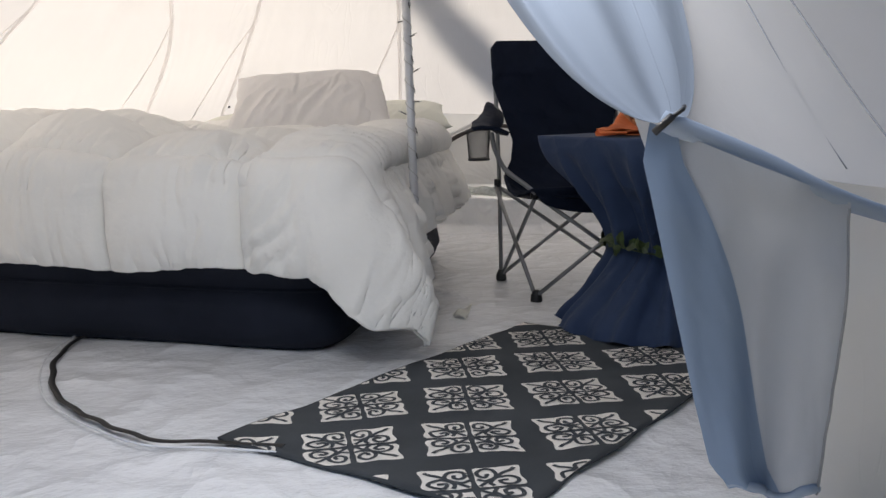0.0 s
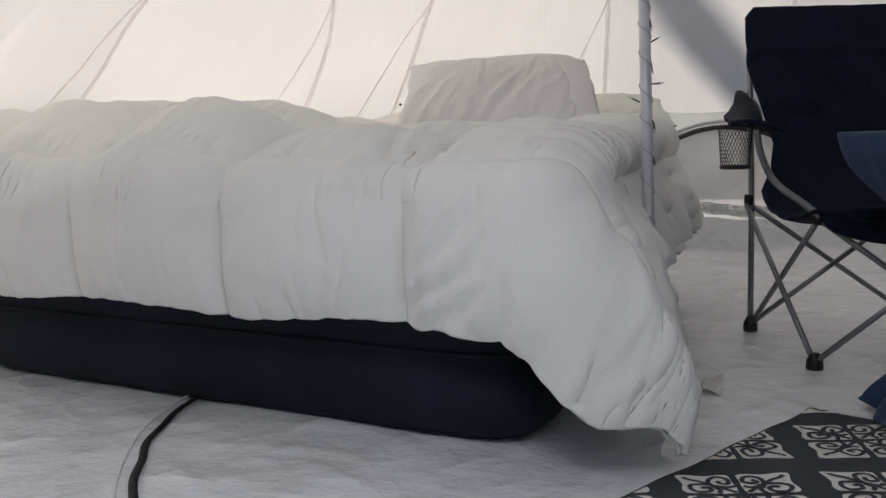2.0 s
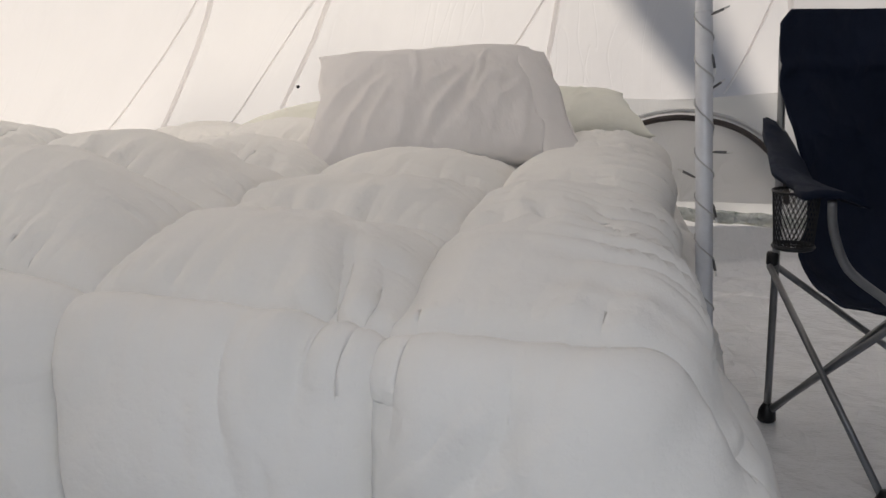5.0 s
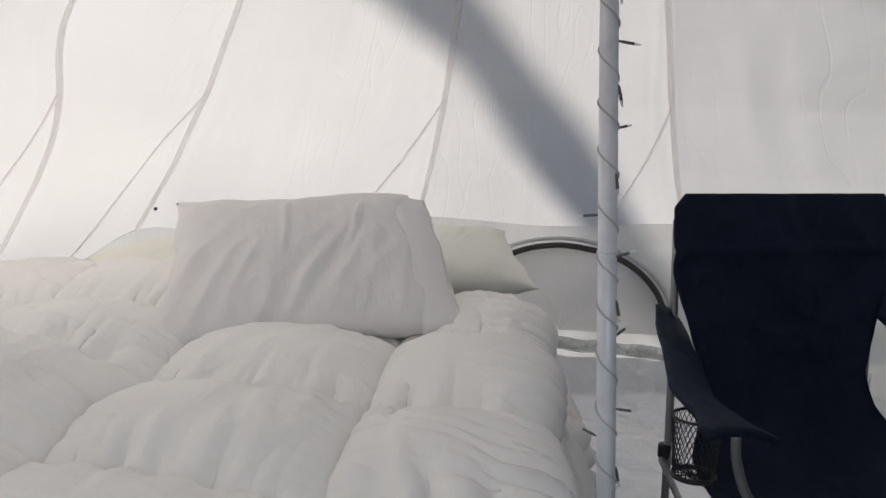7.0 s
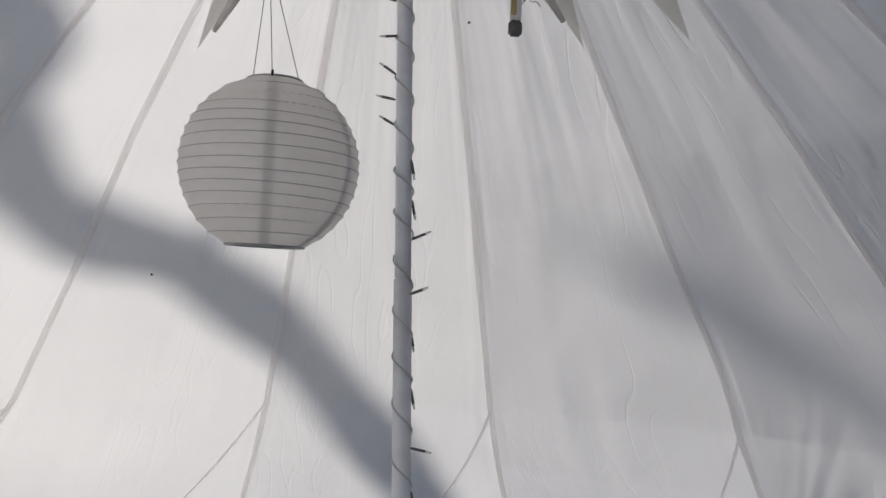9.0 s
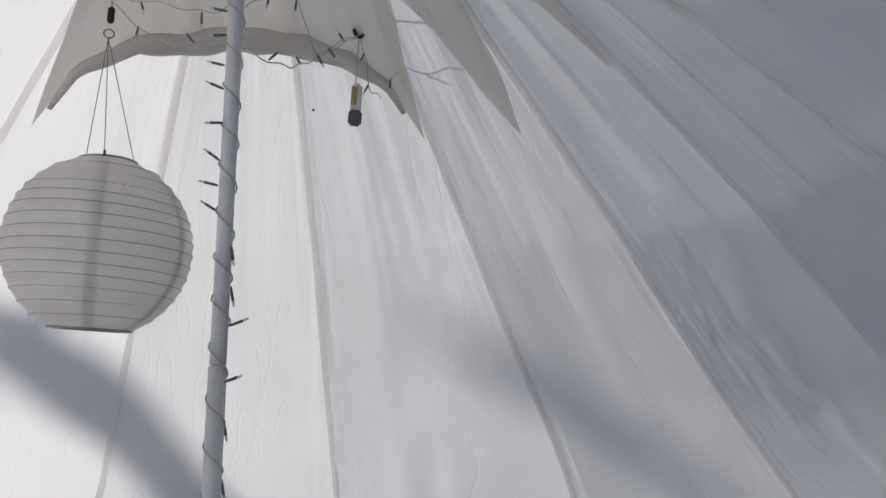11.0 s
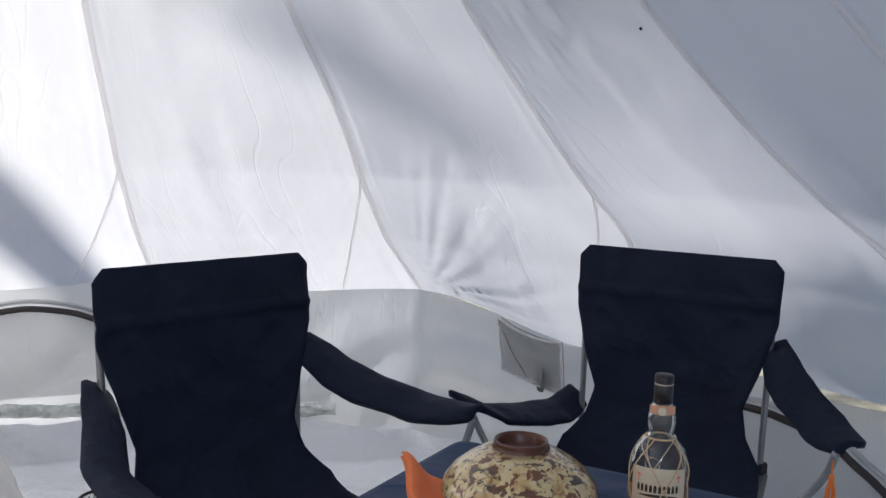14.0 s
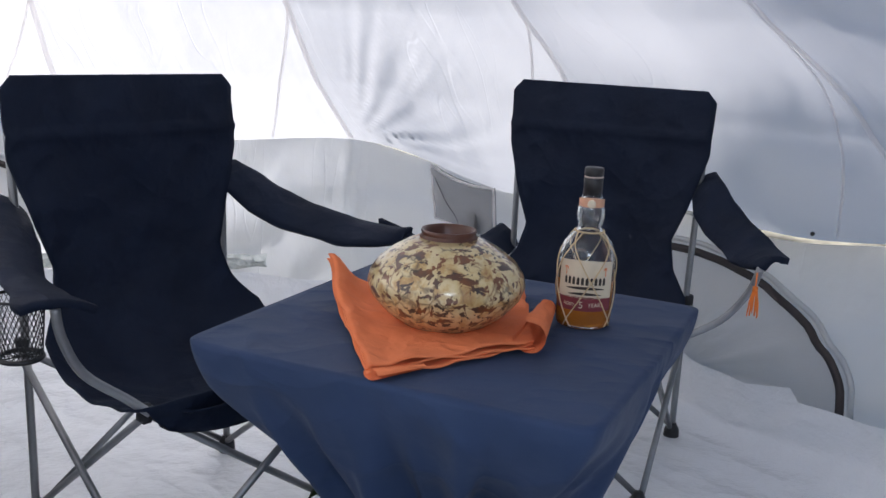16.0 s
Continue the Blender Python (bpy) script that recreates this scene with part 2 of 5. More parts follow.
def eave_height(phi):
    """The eave sags away from its guy points, most beside the pocket."""
    p = (phi + 180) % 360 - 180
    _, w, d = panel(phi)
    z = EAVE + 0.015 * math.cos(2 * math.pi * d / w)
    z -= 0.13 * math.exp(-((p - 24) / 11) ** 2) + 0.10 * math.exp(-((p - 2) / 14) ** 2)
    z -= 0.17 * ease(120, 133, p) * ease(195, 165, p)
    z -= 0.05 * math.exp(-((p - 112) / 16) ** 2) + 0.12 * math.exp(-((p + 60) / 13) ** 2)
    return z


def seam_drift(p, z):
    """Degrees by which the seams bow aside between eave and peak."""
    mid = math.exp(-((z - 1.45) / 0.38) ** 2)
    return -2.1 * mid * ease(-22, -4, p) * ease(60, 46, p) + 5.4 * ease(1.05, 1.45, z) * ease(124, 135, p) * ease(155, 137, p)


def roof_point(phi, z, inward=0.0):
    s = (z - EAVE) / 2.2
    p = (phi + 180) % 360 - 180
    r = roof_radius(z) * chord(phi)
    phi = phi + seam_drift(p, z)
    # the door's frame holds the front of the roof out; the panel beside the chairs stands fuller
    r += math.exp(-((p + 93) / 42) ** 2) * float(np.interp(z, [0.74, 1.1, 1.6, 2.2, 2.7, 2.98], [0.0, 0.28, 0.62, 0.5, 0.15, 0.0]))
    r += 0.285 * math.exp(-((p - 4) / 15) ** 2) * math.exp(-((z - 1.04) / 0.27) ** 2)
    z2 = z + (eave_height(phi) - EAVE) * ease(1.15, 0.74, z)
    r -= inward
    return Vector((-0.03 * s + r * math.cos(radians(phi)), 0.19 * s + r * math.sin(radians(phi)), z2))


def canvas_relief(phi, z):
    """Creases and pulls of the roof cloth, metres inward."""
    _, w, d = panel(phi)
    q = min(d, w - d) / (w / 2)
    near = min(d, w - d)
    out = 0.022 * q * fbm(phi * 0.06, z * 1.3, 3.0)
    out += 0.004 * fbm(phi * 0.3, z * 0.8, 9.0, 2) * q * ease(1.9, 1.1, z)                    # long soft folds up the cloth
    out += 0.006 * max(0.0, 1 - near / 4.0) * ease(0.0, 0.6, near) * noise.noise((phi * 1.3, z * 3.0, 2.0))      # puckers along the seam
    p = (phi + 180) % 360 - 180
    # pulls that fan out from the guy point over the pocket
    dx, dz = (p - FIRST) * -0.042, z - 0.745
    dist = math.hypot(dx, dz)
    if dx > -0.12 and dist < 0.95:
        ang = math.atan2(dz, dx)
        out += 0.021 * ease(0.95, 0.08, dist) * ease(0.02, 0.12, dist) * (0.5 - abs(math.sin(ang * 20 + 1.2 * math.sin(ang * 5) + 0.3 * fbm(dx * 4, dz * 4))) ** 0.6) * ease(-0.05, 0.05, dx) * ease(1.30, 0.75, ang) * (1.2 - 0.5 * abs(ang - 0.5))
    if 0 < dx < 0.95 and dist > 0.08:
        ang = math.atan2(dz, dx)
        out += 0.013 * ease(1.0, 0.2, dist) * ease(0.08, 0.25, dist) * (0.5 - abs(math.sin(ang * 44 + 2.0 * math.sin(ang * 9) + 0.5 * fbm(dx * 5, dz * 5))) ** 0.6) * ease(0.0, 0.06, dx) * ease(1.25, 0.6, ang)
    # slack, crumpled patch between two seams
    crum = math.exp(-(((p - 10) / 9) ** 2 + ((z - 1.68) / 0.22) ** 2))
    w1 = fbm(phi * 0.1, z * 3, 2.0)
    out += 0.010 * crum * (0.5 - abs(noise.noise((phi * 0.22 + w1, z * 11 + w1, 5.0)))) + 0.006 * crum * (0.5 - abs(noise.noise((phi * 0.5, z * 17 + 2 * w1, 6.0))))
    # creases near the peak, drawn towards it
    out += 0.003 * ease(1.5, 2.1, z) * ease(2.7, 2.3, z) * q * (0.5 - abs(noise.noise((phi * 0.45, z * 1.2, 7.0))) * 1.5)
    return out


def door_top(phi):
    """Height at which the roof cloth begins over the door opening; 0 where there is no door."""
    p = (phi + 180) % 360 - 180
    if not DOOR_A < p < DOOR_B:
        return 0.0
    m = (DOOR_A + DOOR_B) / 2
    w = abs(p - m) / ((DOOR_B - DOOR_A) / 2)
    return 1.3 + 0.4 * (1 - w)


def roof_mesh():
    bm = bmesh.new()
    lay = bm.loops.layers.uv.new("UVMap")
    per, nz = 60, 170
    zs = [EAVE + (2.98 - EAVE) * (j / nz) for j in range(nz + 1)]
    phis = []
    for k in range(PANELS):
        end = SEAMS[k + 1] if k < PANELS - 1 else FIRST + 360
        phis += [SEAMS[k] + (end - SEAMS[k]) * i / per for i in range(per)]
    cols = [[bm.verts.new(roof_point(phi, z, canvas_relief(phi, z) * ease(2.98, 2.7, z))) for z in zs] for phi in phis]
    n = len(phis)
    for i in range(n):
        k, pan = (i + 1) % n, i // per
        nxt = phis[k] if k else FIRST + 360
        top = door_top((phis[i] + nxt) / 2)
        for j in range(nz):
            if zs[j + 1] <= top:
                continue
            f = bm.faces.new((cols[i][j], cols[i][j + 1], cols[k][j + 1], cols[k][j]))
            for l, (a, b) in zip(f.loops, ((phis[i], j), (phis[i], j + 1), (nxt, j + 1), (nxt, j))):
                l[lay].uv = (radians(a - SEAMS[pan] - 13) * max(0.4, roof_radius(zs[b])) + 5.3 * pan, zs[b] * 1.45 + 3.1 * pan)
    for v in [v for v in bm.verts if not v.link_faces]:
        bm.verts.remove(v)
    return bm


ceiling = tagged(obj("ceiling", roof_mesh(), M_CANVAS), "white translucent canvas roof of a bell tent, sunlit", "tent roof", kind="structure")


def on_roof(phi, z, inward):
    return roof_point(phi, z, canvas_relief(phi, z) + inward)


def strip(pts, half, lift, normal_of):
    """A flat tape along the points with a slightly raised middle."""
    bm = bmesh.new()
    pts = [Vector(p) for p in pts]
    prev = None
    for i, p in enumerate(pts):
        d = (pts[min(i + 1, len(pts) - 1)] - pts[max(i - 1, 0)]).normalized()
        n = normal_of(p).normalized()
        s = d.cross(n).normalized()
        row = [bm.verts.new(p + s * half), bm.verts.new(p + s * half * 0.5 + n * lift), bm.verts.new(p - s * half * 0.5 + n * lift), bm.verts.new(p - s * half)]
        if prev:
            for a in range(3):
                bm.faces.new((prev[a], prev[a + 1], row[a + 1], row[a]))
        prev = row
    return bm


def inward_normal(p):
    return Vector((-p.x, -p.y, -0.9 * math.hypot(p.x, p.y)))


for s in SEAMS:
    p = (s + 180) % 360 - 180
    if DOOR_A - 2 < p < DOOR_B + 2:
        continue
    pts = [on_roof(s, 0.75 + (2.9 - 0.75) * k / 60, 0.004) for k in range(61)]
    part("seam_tape", strip(pts, 0.010, 0.005, inward_normal), M_SEAM, ceiling)
    # the brace that runs off to the guy point
    pts = [on_roof(s + 7.2 * (1 - k / 14) ** 1.0, 0.755 + 0.475 * k / 14, 0.004) for k in range(15)]
    part("seam_tape", strip(pts, 0.005, 0.003, inward_normal), M_SEAM, ceiling)


def wall_point(phi, z, inward=0.0):
    top = eave_height(phi)
    k = z / EAVE
    r = WALL_R * chord(phi) - inward + 0.02 * fbm(phi * 0.07, z * 2.2, 1.0) * math.sin(math.pi * min(1, max(0, k))) + 0.006 * fbm(phi * 0.4, z * 4, 4.0)
    r -= 0.02 * ease(0.5, 1.0, k) + 0.05 * max(0.0, 0.3 - abs(noise.noise((phi * 0.10 + z * 2.5, z * 3 - phi * 0.06, 8.0)))) * math.sin(math.pi * min(1, max(0, k)))
    return Vector((r * math.cos(radians(phi)), r * math.sin(radians(phi)), top * k))


def wall_mesh():
    bm = bmesh.new()
    lay = bm.loops.layers.uv.new("UVMap")
    nphi, nz = 360, 24
    cols = [[bm.verts.new(wall_point(FIRST + 360 * i / nphi, EAVE * j / nz)) for j in range(nz + 1)] for i in range(nphi)]
    for i in range(nphi):
        k = (i + 1) % nphi
        side_at = (FIRST + 360 * (i + 0.5) / nphi + 180) % 360 - 180
        if DOOR_A < side_at < DOOR_B + 6.5:
            continue
        for j in range(nz):
            f = bm.faces.new((cols[i][j], cols[i][j + 1], cols[k][j + 1], cols[k][j]))
            for l, (a, b) in zip(f.loops, ((i, j), (i, j + 1), (i + 1, j + 1), (i + 1, j))):
                l[lay].uv = (radians(360 * a / nphi) * WALL_R, b / nz * EAVE)
    for v in [v for v in bm.verts if not v.link_faces]:
        bm.verts.remove(v)
    return bm


wall = tagged(obj("wall_tent", wall_mesh(), M_WALL), "low white canvas side wall of the tent", "tent wall", kind="structure")

# ---- floor: a groundsheet that turns up against the wall ----
m, nt, ns, p = mat("groundsheet")
p.inputs["Base Color"].default_value = (0.62, 0.62, 0.63, 1)
n1 = noise_tex(nt, 2.2, 5)
r1 = ramp(ns, [(0.3, (0.84, 0.85, 0.87)), (0.7, (0.92, 0.93, 0.95))])
nt.links.new(n1.outputs[0], r1.inputs[0]), nt.links.new(r1.outputs[0], p.inputs["Base Color"])
n2, n3 = noise_tex(nt, 7, 6, rough=0.65), noise_tex(nt, 30, 5)
b = bump(nt, n2.outputs[0], 0.45, 0.035)
b = bump(nt, ridges(nt, 5.0, stretch=(1.0, 0.6, 1.0), detail=2).outputs[0], 0.8, 0.012, b)
b = bump(nt, n3.outputs[0], 0.1, 0.003, b)
nt.links.new(b.outputs[0], p.inputs["Normal"])
p.inputs["Roughness"].default_value, p.inputs["Specular IOR Level"].default_value = 0.24, 0.85
M_FLOOR = m


def floor_point(u, v):
    phi, r = 360 * u, 2.46 * v
    z = 0.0
    if r > 2.2:
        k2 = (r - 2.2) / 0.26
        z = (0.2 + 0.05 * fbm(phi * 0.06, 0, 1.0)) * k2 ** 2.2
        r = min(r, (2.37 + 0.012 * fbm(phi * 0.1, 0, 3.0)) * chord(phi)) - 0.05 * k2 * max(0.0, 0.4 - abs(noise.noise((phi * 0.22, r * 6, 4.0)))) - 0.012 * k2 * fbm(phi * 0.5, r * 5, 2.0)
    p = (phi + 180) % 360 - 180
    out = ease(DOOR_A - 1, DOOR_A + 3, p) * ease(DOOR_B + 8, DOOR_B + 3, p)          # the sheet runs on flat through the door
    if out > 0:
        r, z = r + (2.46 * v + max(0.0, 2.46 * v - 2.2) * 2.4 - r) * out, z * (1 - out)
    x, y = r * math.cos(radians(phi)), r * math.sin(radians(phi))
    w1 = fbm(x * 2, y * 2, 5.0, 2)
    z += (max(-0.004, 0.008 * fbm(x * 3, y * 3, 2.0)) + 0.007 * max(0.0, 0.35 - abs(noise.noise((x * 5 + 1.2 * w1, y * 5 - w1, 3.0)))) * 2 * ease(-0.2, 0.3, w1)) * ease(0.0, 0.2, v)
    return (x, y, z)


floor = tagged(obj("floor", grid(floor_point, 420, 170, closed_u=True), M_FLOOR), "wrinkled pale grey plastic groundsheet", "groundsheet", kind="structure")
m, nt, ns, p = mat("clear_plastic_rim")
rn = noise_tex(nt, 22, 5)
rr0 = ramp(ns, [(0.35, (0.56, 0.60, 0.56)), (0.65, (0.80, 0.83, 0.80))])
nt.links.new(rn.outputs[0], rr0.inputs[0]), nt.links.new(rr0.outputs[0], p.inputs["Base Color"])
nt.links.new(bump(nt, ridges(nt, 16.0, detail=2).outputs[0], 1.0, 0.01).outputs[0], p.inputs["Normal"])
p.inputs["Roughness"].default_value, p.inputs["Specular IOR Level"].default_value = 0.16, 0.9
M_RIMSHEET = m


def rim_point(u, v):
    """A loose, crumpled edge of the sheet that lies against the wall."""
    phi = 52 + 60 * u
    sag = 0.035 * fbm(phi * 0.05, 1.0, 2.0)
    z = 0.235 + sag + 0.055 * (v - 0.5) + 0.012 * noise.noise((phi * 0.5, v * 2, 3.0))
    out = 0.045 + 0.030 * math.sin(math.pi * v) * (0.8 + 0.8 * noise.noise((phi * 0.35, v * 3, 6.0))) + 0.010 * noise.noise((phi * 1.3, v * 4, 1.0))
    return wall_point(phi, z * EAVE / eave_height(phi), out)


solid(part("crumpled_rim", grid(rim_point, 240, 8), M_RIMSHEET, floor, "crumpled shiny edge of the groundsheet"), 0.002)
ground = tagged(obj("ground", grid(lambda u, v: (600 * (u - 0.5), 600 * (v - 0.5), -0.03), 20, 20), M_GRASS), "short dry grass round the tent", "grass", kind="structure")

# ---- centre pole ----
pole = thing("tent_pole", label="white painted steel centre pole wound with a light string", category="tent pole")


def pole_x(z):
    return 0.0327 - 0.0238 * z


def pole_y(z):
    return -0.253 + 0.1536 * z


def on_pole(z, ang=0.0, out=0.0):
    return Vector((pole_x(z) + out * math.cos(ang), pole_y(z) + out * math.sin(ang), z))


part("tube", tube([on_pole(z) for z in (0.0, 0.8, 1.618)], 0.0148, 20), M_POLE, pole)
part("tube", tube([on_pole(z) for z in (1.622, 2.2, 2.93)], 0.0136, 20), M_POLE, pole)
part("collar", tube([on_pole(1.034), on_pole(1.038)], 0.0153, 20), M_POLE, pole)
part("foot", lathe([(0.03, 0.0), (0.03, 0.01), (0.018, 0.02), (0.018, 0.05)], 20), M_BLACK, pole).location = on_pole(0.0)

# ---- bed ----
BED_O, E1, E2 = Vector((-0.181, -0.72, 0)), Vector((-0.96, 0.28, 0)), Vector((0.11, 0.994, 0))
BED_W, BED_L, TOP = 2.0, 2.2, 0.58


def bed_xy(a, b):
    return BED_O + E1 * a + E2 * b


def mattress_mesh():
    bm = bmesh.new()
    rings, n = [], 160
    prof = [(0.07, 0.0), (0.025, 0.03), (0.0, 0.09), (0.01, 0.15), (0.035, 0.19), (0.035, 0.22), (0.0, 0.28), (-0.01, 0.36), (0.0, 0.45), (0.03, 0.52), (0.09, 0.56), (0.3, 0.575)]
    for inset, z in prof:
        ring = []
        for k in range(n):
            t = 2 * math.pi * k / n
            c, s = math.cos(t), math.sin(t)
            ex = 0.16
            a = BED_W / 2 + (BED_W / 2 - inset) * math.copysign(abs(c) ** ex, c)
            bb = BED_L / 2 + (BED_L / 2 - inset) * math.copysign(abs(s) ** ex, s)
            q = bed_xy(a, bb)
            ring.append(bm.verts.new((q.x, q.y, z + 0.004 * noise.noise((q.x * 5, q.y * 5, z * 5)))))
        rings.append(ring)
    for r0, r1 in zip(rings, rings[1:]):
        for k in range(n):
            bm.faces.new((r0[k], r0[(k + 1) % n], r1[(k + 1) % n], r1[k]))
    bm.faces.new(rings[-1])
    bm.faces.new(rings[0][::-1])
    return bm


bed = tagged(obj("air_mattress", mattress_mesh(), M_MATTRESS), "thick dark navy air mattress on the groundsheet", "mattress")

def mattress_ring(inset, z):
    out = []
    for k in range(161):
        t = 2 * math.pi * k / 160
        c, s = math.cos(t), math.sin(t)
        out.append(bed_xy(BED_W / 2 + (BED_W / 2 - inset) * math.copysign(abs(c) ** 0.16, c), BED_L / 2 + (BED_L / 2 - inset) * math.copysign(abs(s) ** 0.16, s)) + Vector((0, 0, z)))
    return out


for inset, z in ((0.033, 0.205), (0.03, 0.52), (0.045, 0.018)):
    part("welded_seam", tube(mattress_ring(inset, z), 0.006, 6), M_MATTRESS, bed)

COLS = [-0.58, -0.06, 0.30, 0.785, 1.30, 1.83, 2.36]          # stitch lines along the bed
ROWS = [0.005, 0.46, 0.93, 1.43, 1.93]          # stitch lines across it, counted from the foot edge


def cell(x, lines):
    """The stitched box that holds x: its number, the share of the way across it and the metres to the nearer stitch line."""
    for k in range(len(lines) - 1):
        if x < lines[k + 1] or k == len(lines) - 2:
            w = lines[k + 1] - lines[k]
            f = min(1.0, max(0.0, (x - lines[k]) / w))
            return k, f, min(f, 1 - f) * w


def pucker(along, across, dist, reach, seed):
    """Short gathers that run away from a stitch line."""
    w = noise.noise((along * 4, across * 2.5, seed + 3))
    n = noise.noise((along * 15 + 1.2 * w, across * 1.4, seed))
    n2 = noise.noise((along * 34 + w, across * 2.5, seed + 9))
    rise = ease(0.0, 0.035, dist) * math.exp(-dist / reach)
    return rise * (max(-0.36, 0.42 - 1.8 * abs(n)) * min(1.2, max(0.15, 0.6 + 1.5 * w)) + 0.15 * (0.3 - abs(n2)))


RIGHT, FRONT = Vector((E2.y, -E2.x, 0)).normalized(), Vector((-E1.y, E1.x, 0)).normalized() * (1 if E1.x < 0 else -1)
FRONT = FRONT if FRONT.y < 0 else -FRONT


def quilt_point(u, v):
    """a: metres from the right edge towards the left; b: metres from the foot edge towards the head; below zero the cloth hangs."""
    low0 = 0.32
    hang = 0.31 + 0.18 * ease(0.9, 0.05, v * 2.2 - low0)
    a = -hang + u * (1.97 + hang)
    low = low0 + 0.19 * ease(0.07, -0.24, a) + 0.010 * math.sin(a * 9 + 1) + 0.008 * fbm(a * 6, 2.0)
    b = -low + v * (1.83 + low)
    ka, fa, da = cell(a, COLS)
    if b >= ROWS[0]:
        kb, fb, db = cell(b, ROWS)
    else:
        kb, fb = -1, (ROWS[0] - b) / (low + ROWS[0])
        db = min(ROWS[0] - b, b + low)
    side, foot = max(0.0, -a), max(0.0, -b)
    hung = ease(0.03, 0.14, math.hypot(side, foot))
    # each box swells between its stitches
    swell = (1 + 0.22 * noise.noise((ka * 3.7, kb * 5.1, 2.0)))
    puff = math.sin(math.pi * fa) ** 0.45 * math.sin(math.pi * fb) ** 0.62 * swell
    if kb < 0:
        puff = math.sin(math.pi * fa) ** 0.40 * math.sin(math.pi * min(1.0, fb * 0.9)) ** 0.62 * (1 + 0.35 * noise.noise((ka * 2.3, 1.0, 5.0)))
    height = 0.086 if kb >= 0 else 0.072
    height *= 1 - 0.55 * math.exp(-((a - 0.0) / 0.13) ** 2 - (max(0.0, b) / 0.14) ** 2)
    if ka == 0:
        height = 0.030
        puff = ease(0.0, 0.12, da) * ease(1.02, 0.8, fb if kb < 0 else 0.0)
    if ka < 2:          # over the corner the stitching lies shallow
        k2 = ease(0.4, 0.0, b)
        along = math.sin(math.pi * min(1.0, fb * 0.9)) ** 0.62 if kb < 0 else math.sin(math.pi * fb) ** 0.42
        puff, height = puff * (1 - k2) + k2 * along * ease(0.0, 0.10, 0.30 - a), height * (1 - k2) + 0.050 * k2
    thick = 0.018 + height * puff
    stitched = ease(0.15, 0.4, b) if -0.13 < a < 0.1 else 1.0
    thick -= (0.020 + 0.026 * hung) * math.exp(-(da / (0.012 + 0.004 * hung)) ** 2) * stitched + (0.030 * math.exp(-(db / 0.013) ** 2) if b > -0.1 else 0.0)
    # soft hollows and ridges of the filling, then gathers along the stitches
    w1 = fbm(a * 2.2, b * 2.2, 8.0, 2)
    body = ease(0.02, 0.10, min(da, db))
    thick += body * (0.011 * fbm(a * 3.2 + w1, b * 2.8, 4.0, 2) + 0.014 * (0.3 - abs(noise.noise((a * 6 + b * 2.5 + 1.2 * w1, b * 2.2 - a * 1.2, 1.0))))) * (1 - 0.45 * hung)
    thick += body * 0.011 * (1 - 0.5 * hung) * max(-0.25, 0.3 - 1.5 * abs(noise.noise((a * 11 - b * 5 + 2.0 * w1, b * 6 + a * 3, 6.0)))) * ease(-0.1, 0.35, noise.noise((a * 2.5, b * 2.5, 12.0)))
    g_row = 0.078 * (1.0 if kb >= 0 else 0.55)
    thick += g_row * pucker(a, b, db, 0.065, 1.0) * ease(0.0, 0.09, da) + 0.060 * pucker(b, a, da, 0.055, 31.0) * ease(0.0, 0.09, db) * (1 - hung) * stitched
    # strong gathers along the bed's side edge
    if b > 0.03:
        edge = abs(a + 0.03)
        thick += 0.034 * math.exp(-(edge / 0.11) ** 2) * (0.42 - abs(1.5 * noise.noise((b * 15 + 1.2 * w1, a * 2.2, 11.0)))) * ease(0.03, 0.15, b)
    # slanting pulls over the hanging corner box
    pull = ease(0.42, 0.2, a) * ease(0.0, -0.08, b) * ease(-0.05, 0.06, a)
    thick += 0.022 * pull * (0.38 - abs(1.4 * noise.noise(((a * 1.0 + b) * 10 + 0.8 * w1, (a - b) * 2.0, 3.0))))
    # the hanging boxes fall in soft upright folds; the hem line puckers
    if kb < 0:
        thick += ease(0.0, -0.05, b) * (0.020 * (0.3 - abs(noise.noise((a * 6 + 1.2 * w1 + b, b * 1.6, 41.0)))) + 0.012 * (0.3 - abs(noise.noise((a * 19 + 2 * w1 + 2 * b, b * 4.0, 47.0)))))
        thick += 0.010 * ease(0.08, 0.0, b + low) * (0.4 - abs(1.6 * noise.noise((a * 13, 0.0, 9.0))))
    heap = ease(0.5, 1.15, a) * ease(0.02, 0.35, b) * ease(1.15, 0.5, b)          # the quilt lies heaped on the far side
    lump = (0.014 * fbm(a * 1.7, b * 1.7, 4.0) * (1 + 1.3 * ease(0.6, 1.5, a)) + 0.075 * heap + 0.02 * ease(0.7, 1.3, a) - 0.10 * ease(1.15, 1.9, a) * ease(0.7, 1.4, b)) * (1 - 0.75 * hung)
    lump += 0.03 * ease(0.9, 1.6, a) * (0.3 - abs(noise.noise((a * 3.2 + 2 * w1, b * 2.6 - a, 21.0)))) * (1 - hung)
    thick += lump
    base_xy = bed_xy(max(a, 0.0), max(b, 0.0))
    base = Vector((base_xy.x, base_xy.y, TOP + 0.016))
    ln = math.hypot(side, foot)
    if ln == 0:
        return base + Vector((0, 0, thick))
    th = math.atan2(foot, side) / (math.pi / 2)         # 0: down the bed's side, 1: down its foot
    turn = math.sin(math.pi * th)
    az = math.pi / 2 * th ** 3
    w = RIGHT * math.cos(az) + FRONT * math.sin(az)
    rr = 0.055 * (1 - th) + 0.030 * th
    lean = radians((7 + 10 * ease(0.8, 0.0, b)) * (1 - th) + 2 * th + 13 * turn ** 1.6)          # how far the hanging cloth stands off
    arc = rr * (math.pi / 2 - lean)
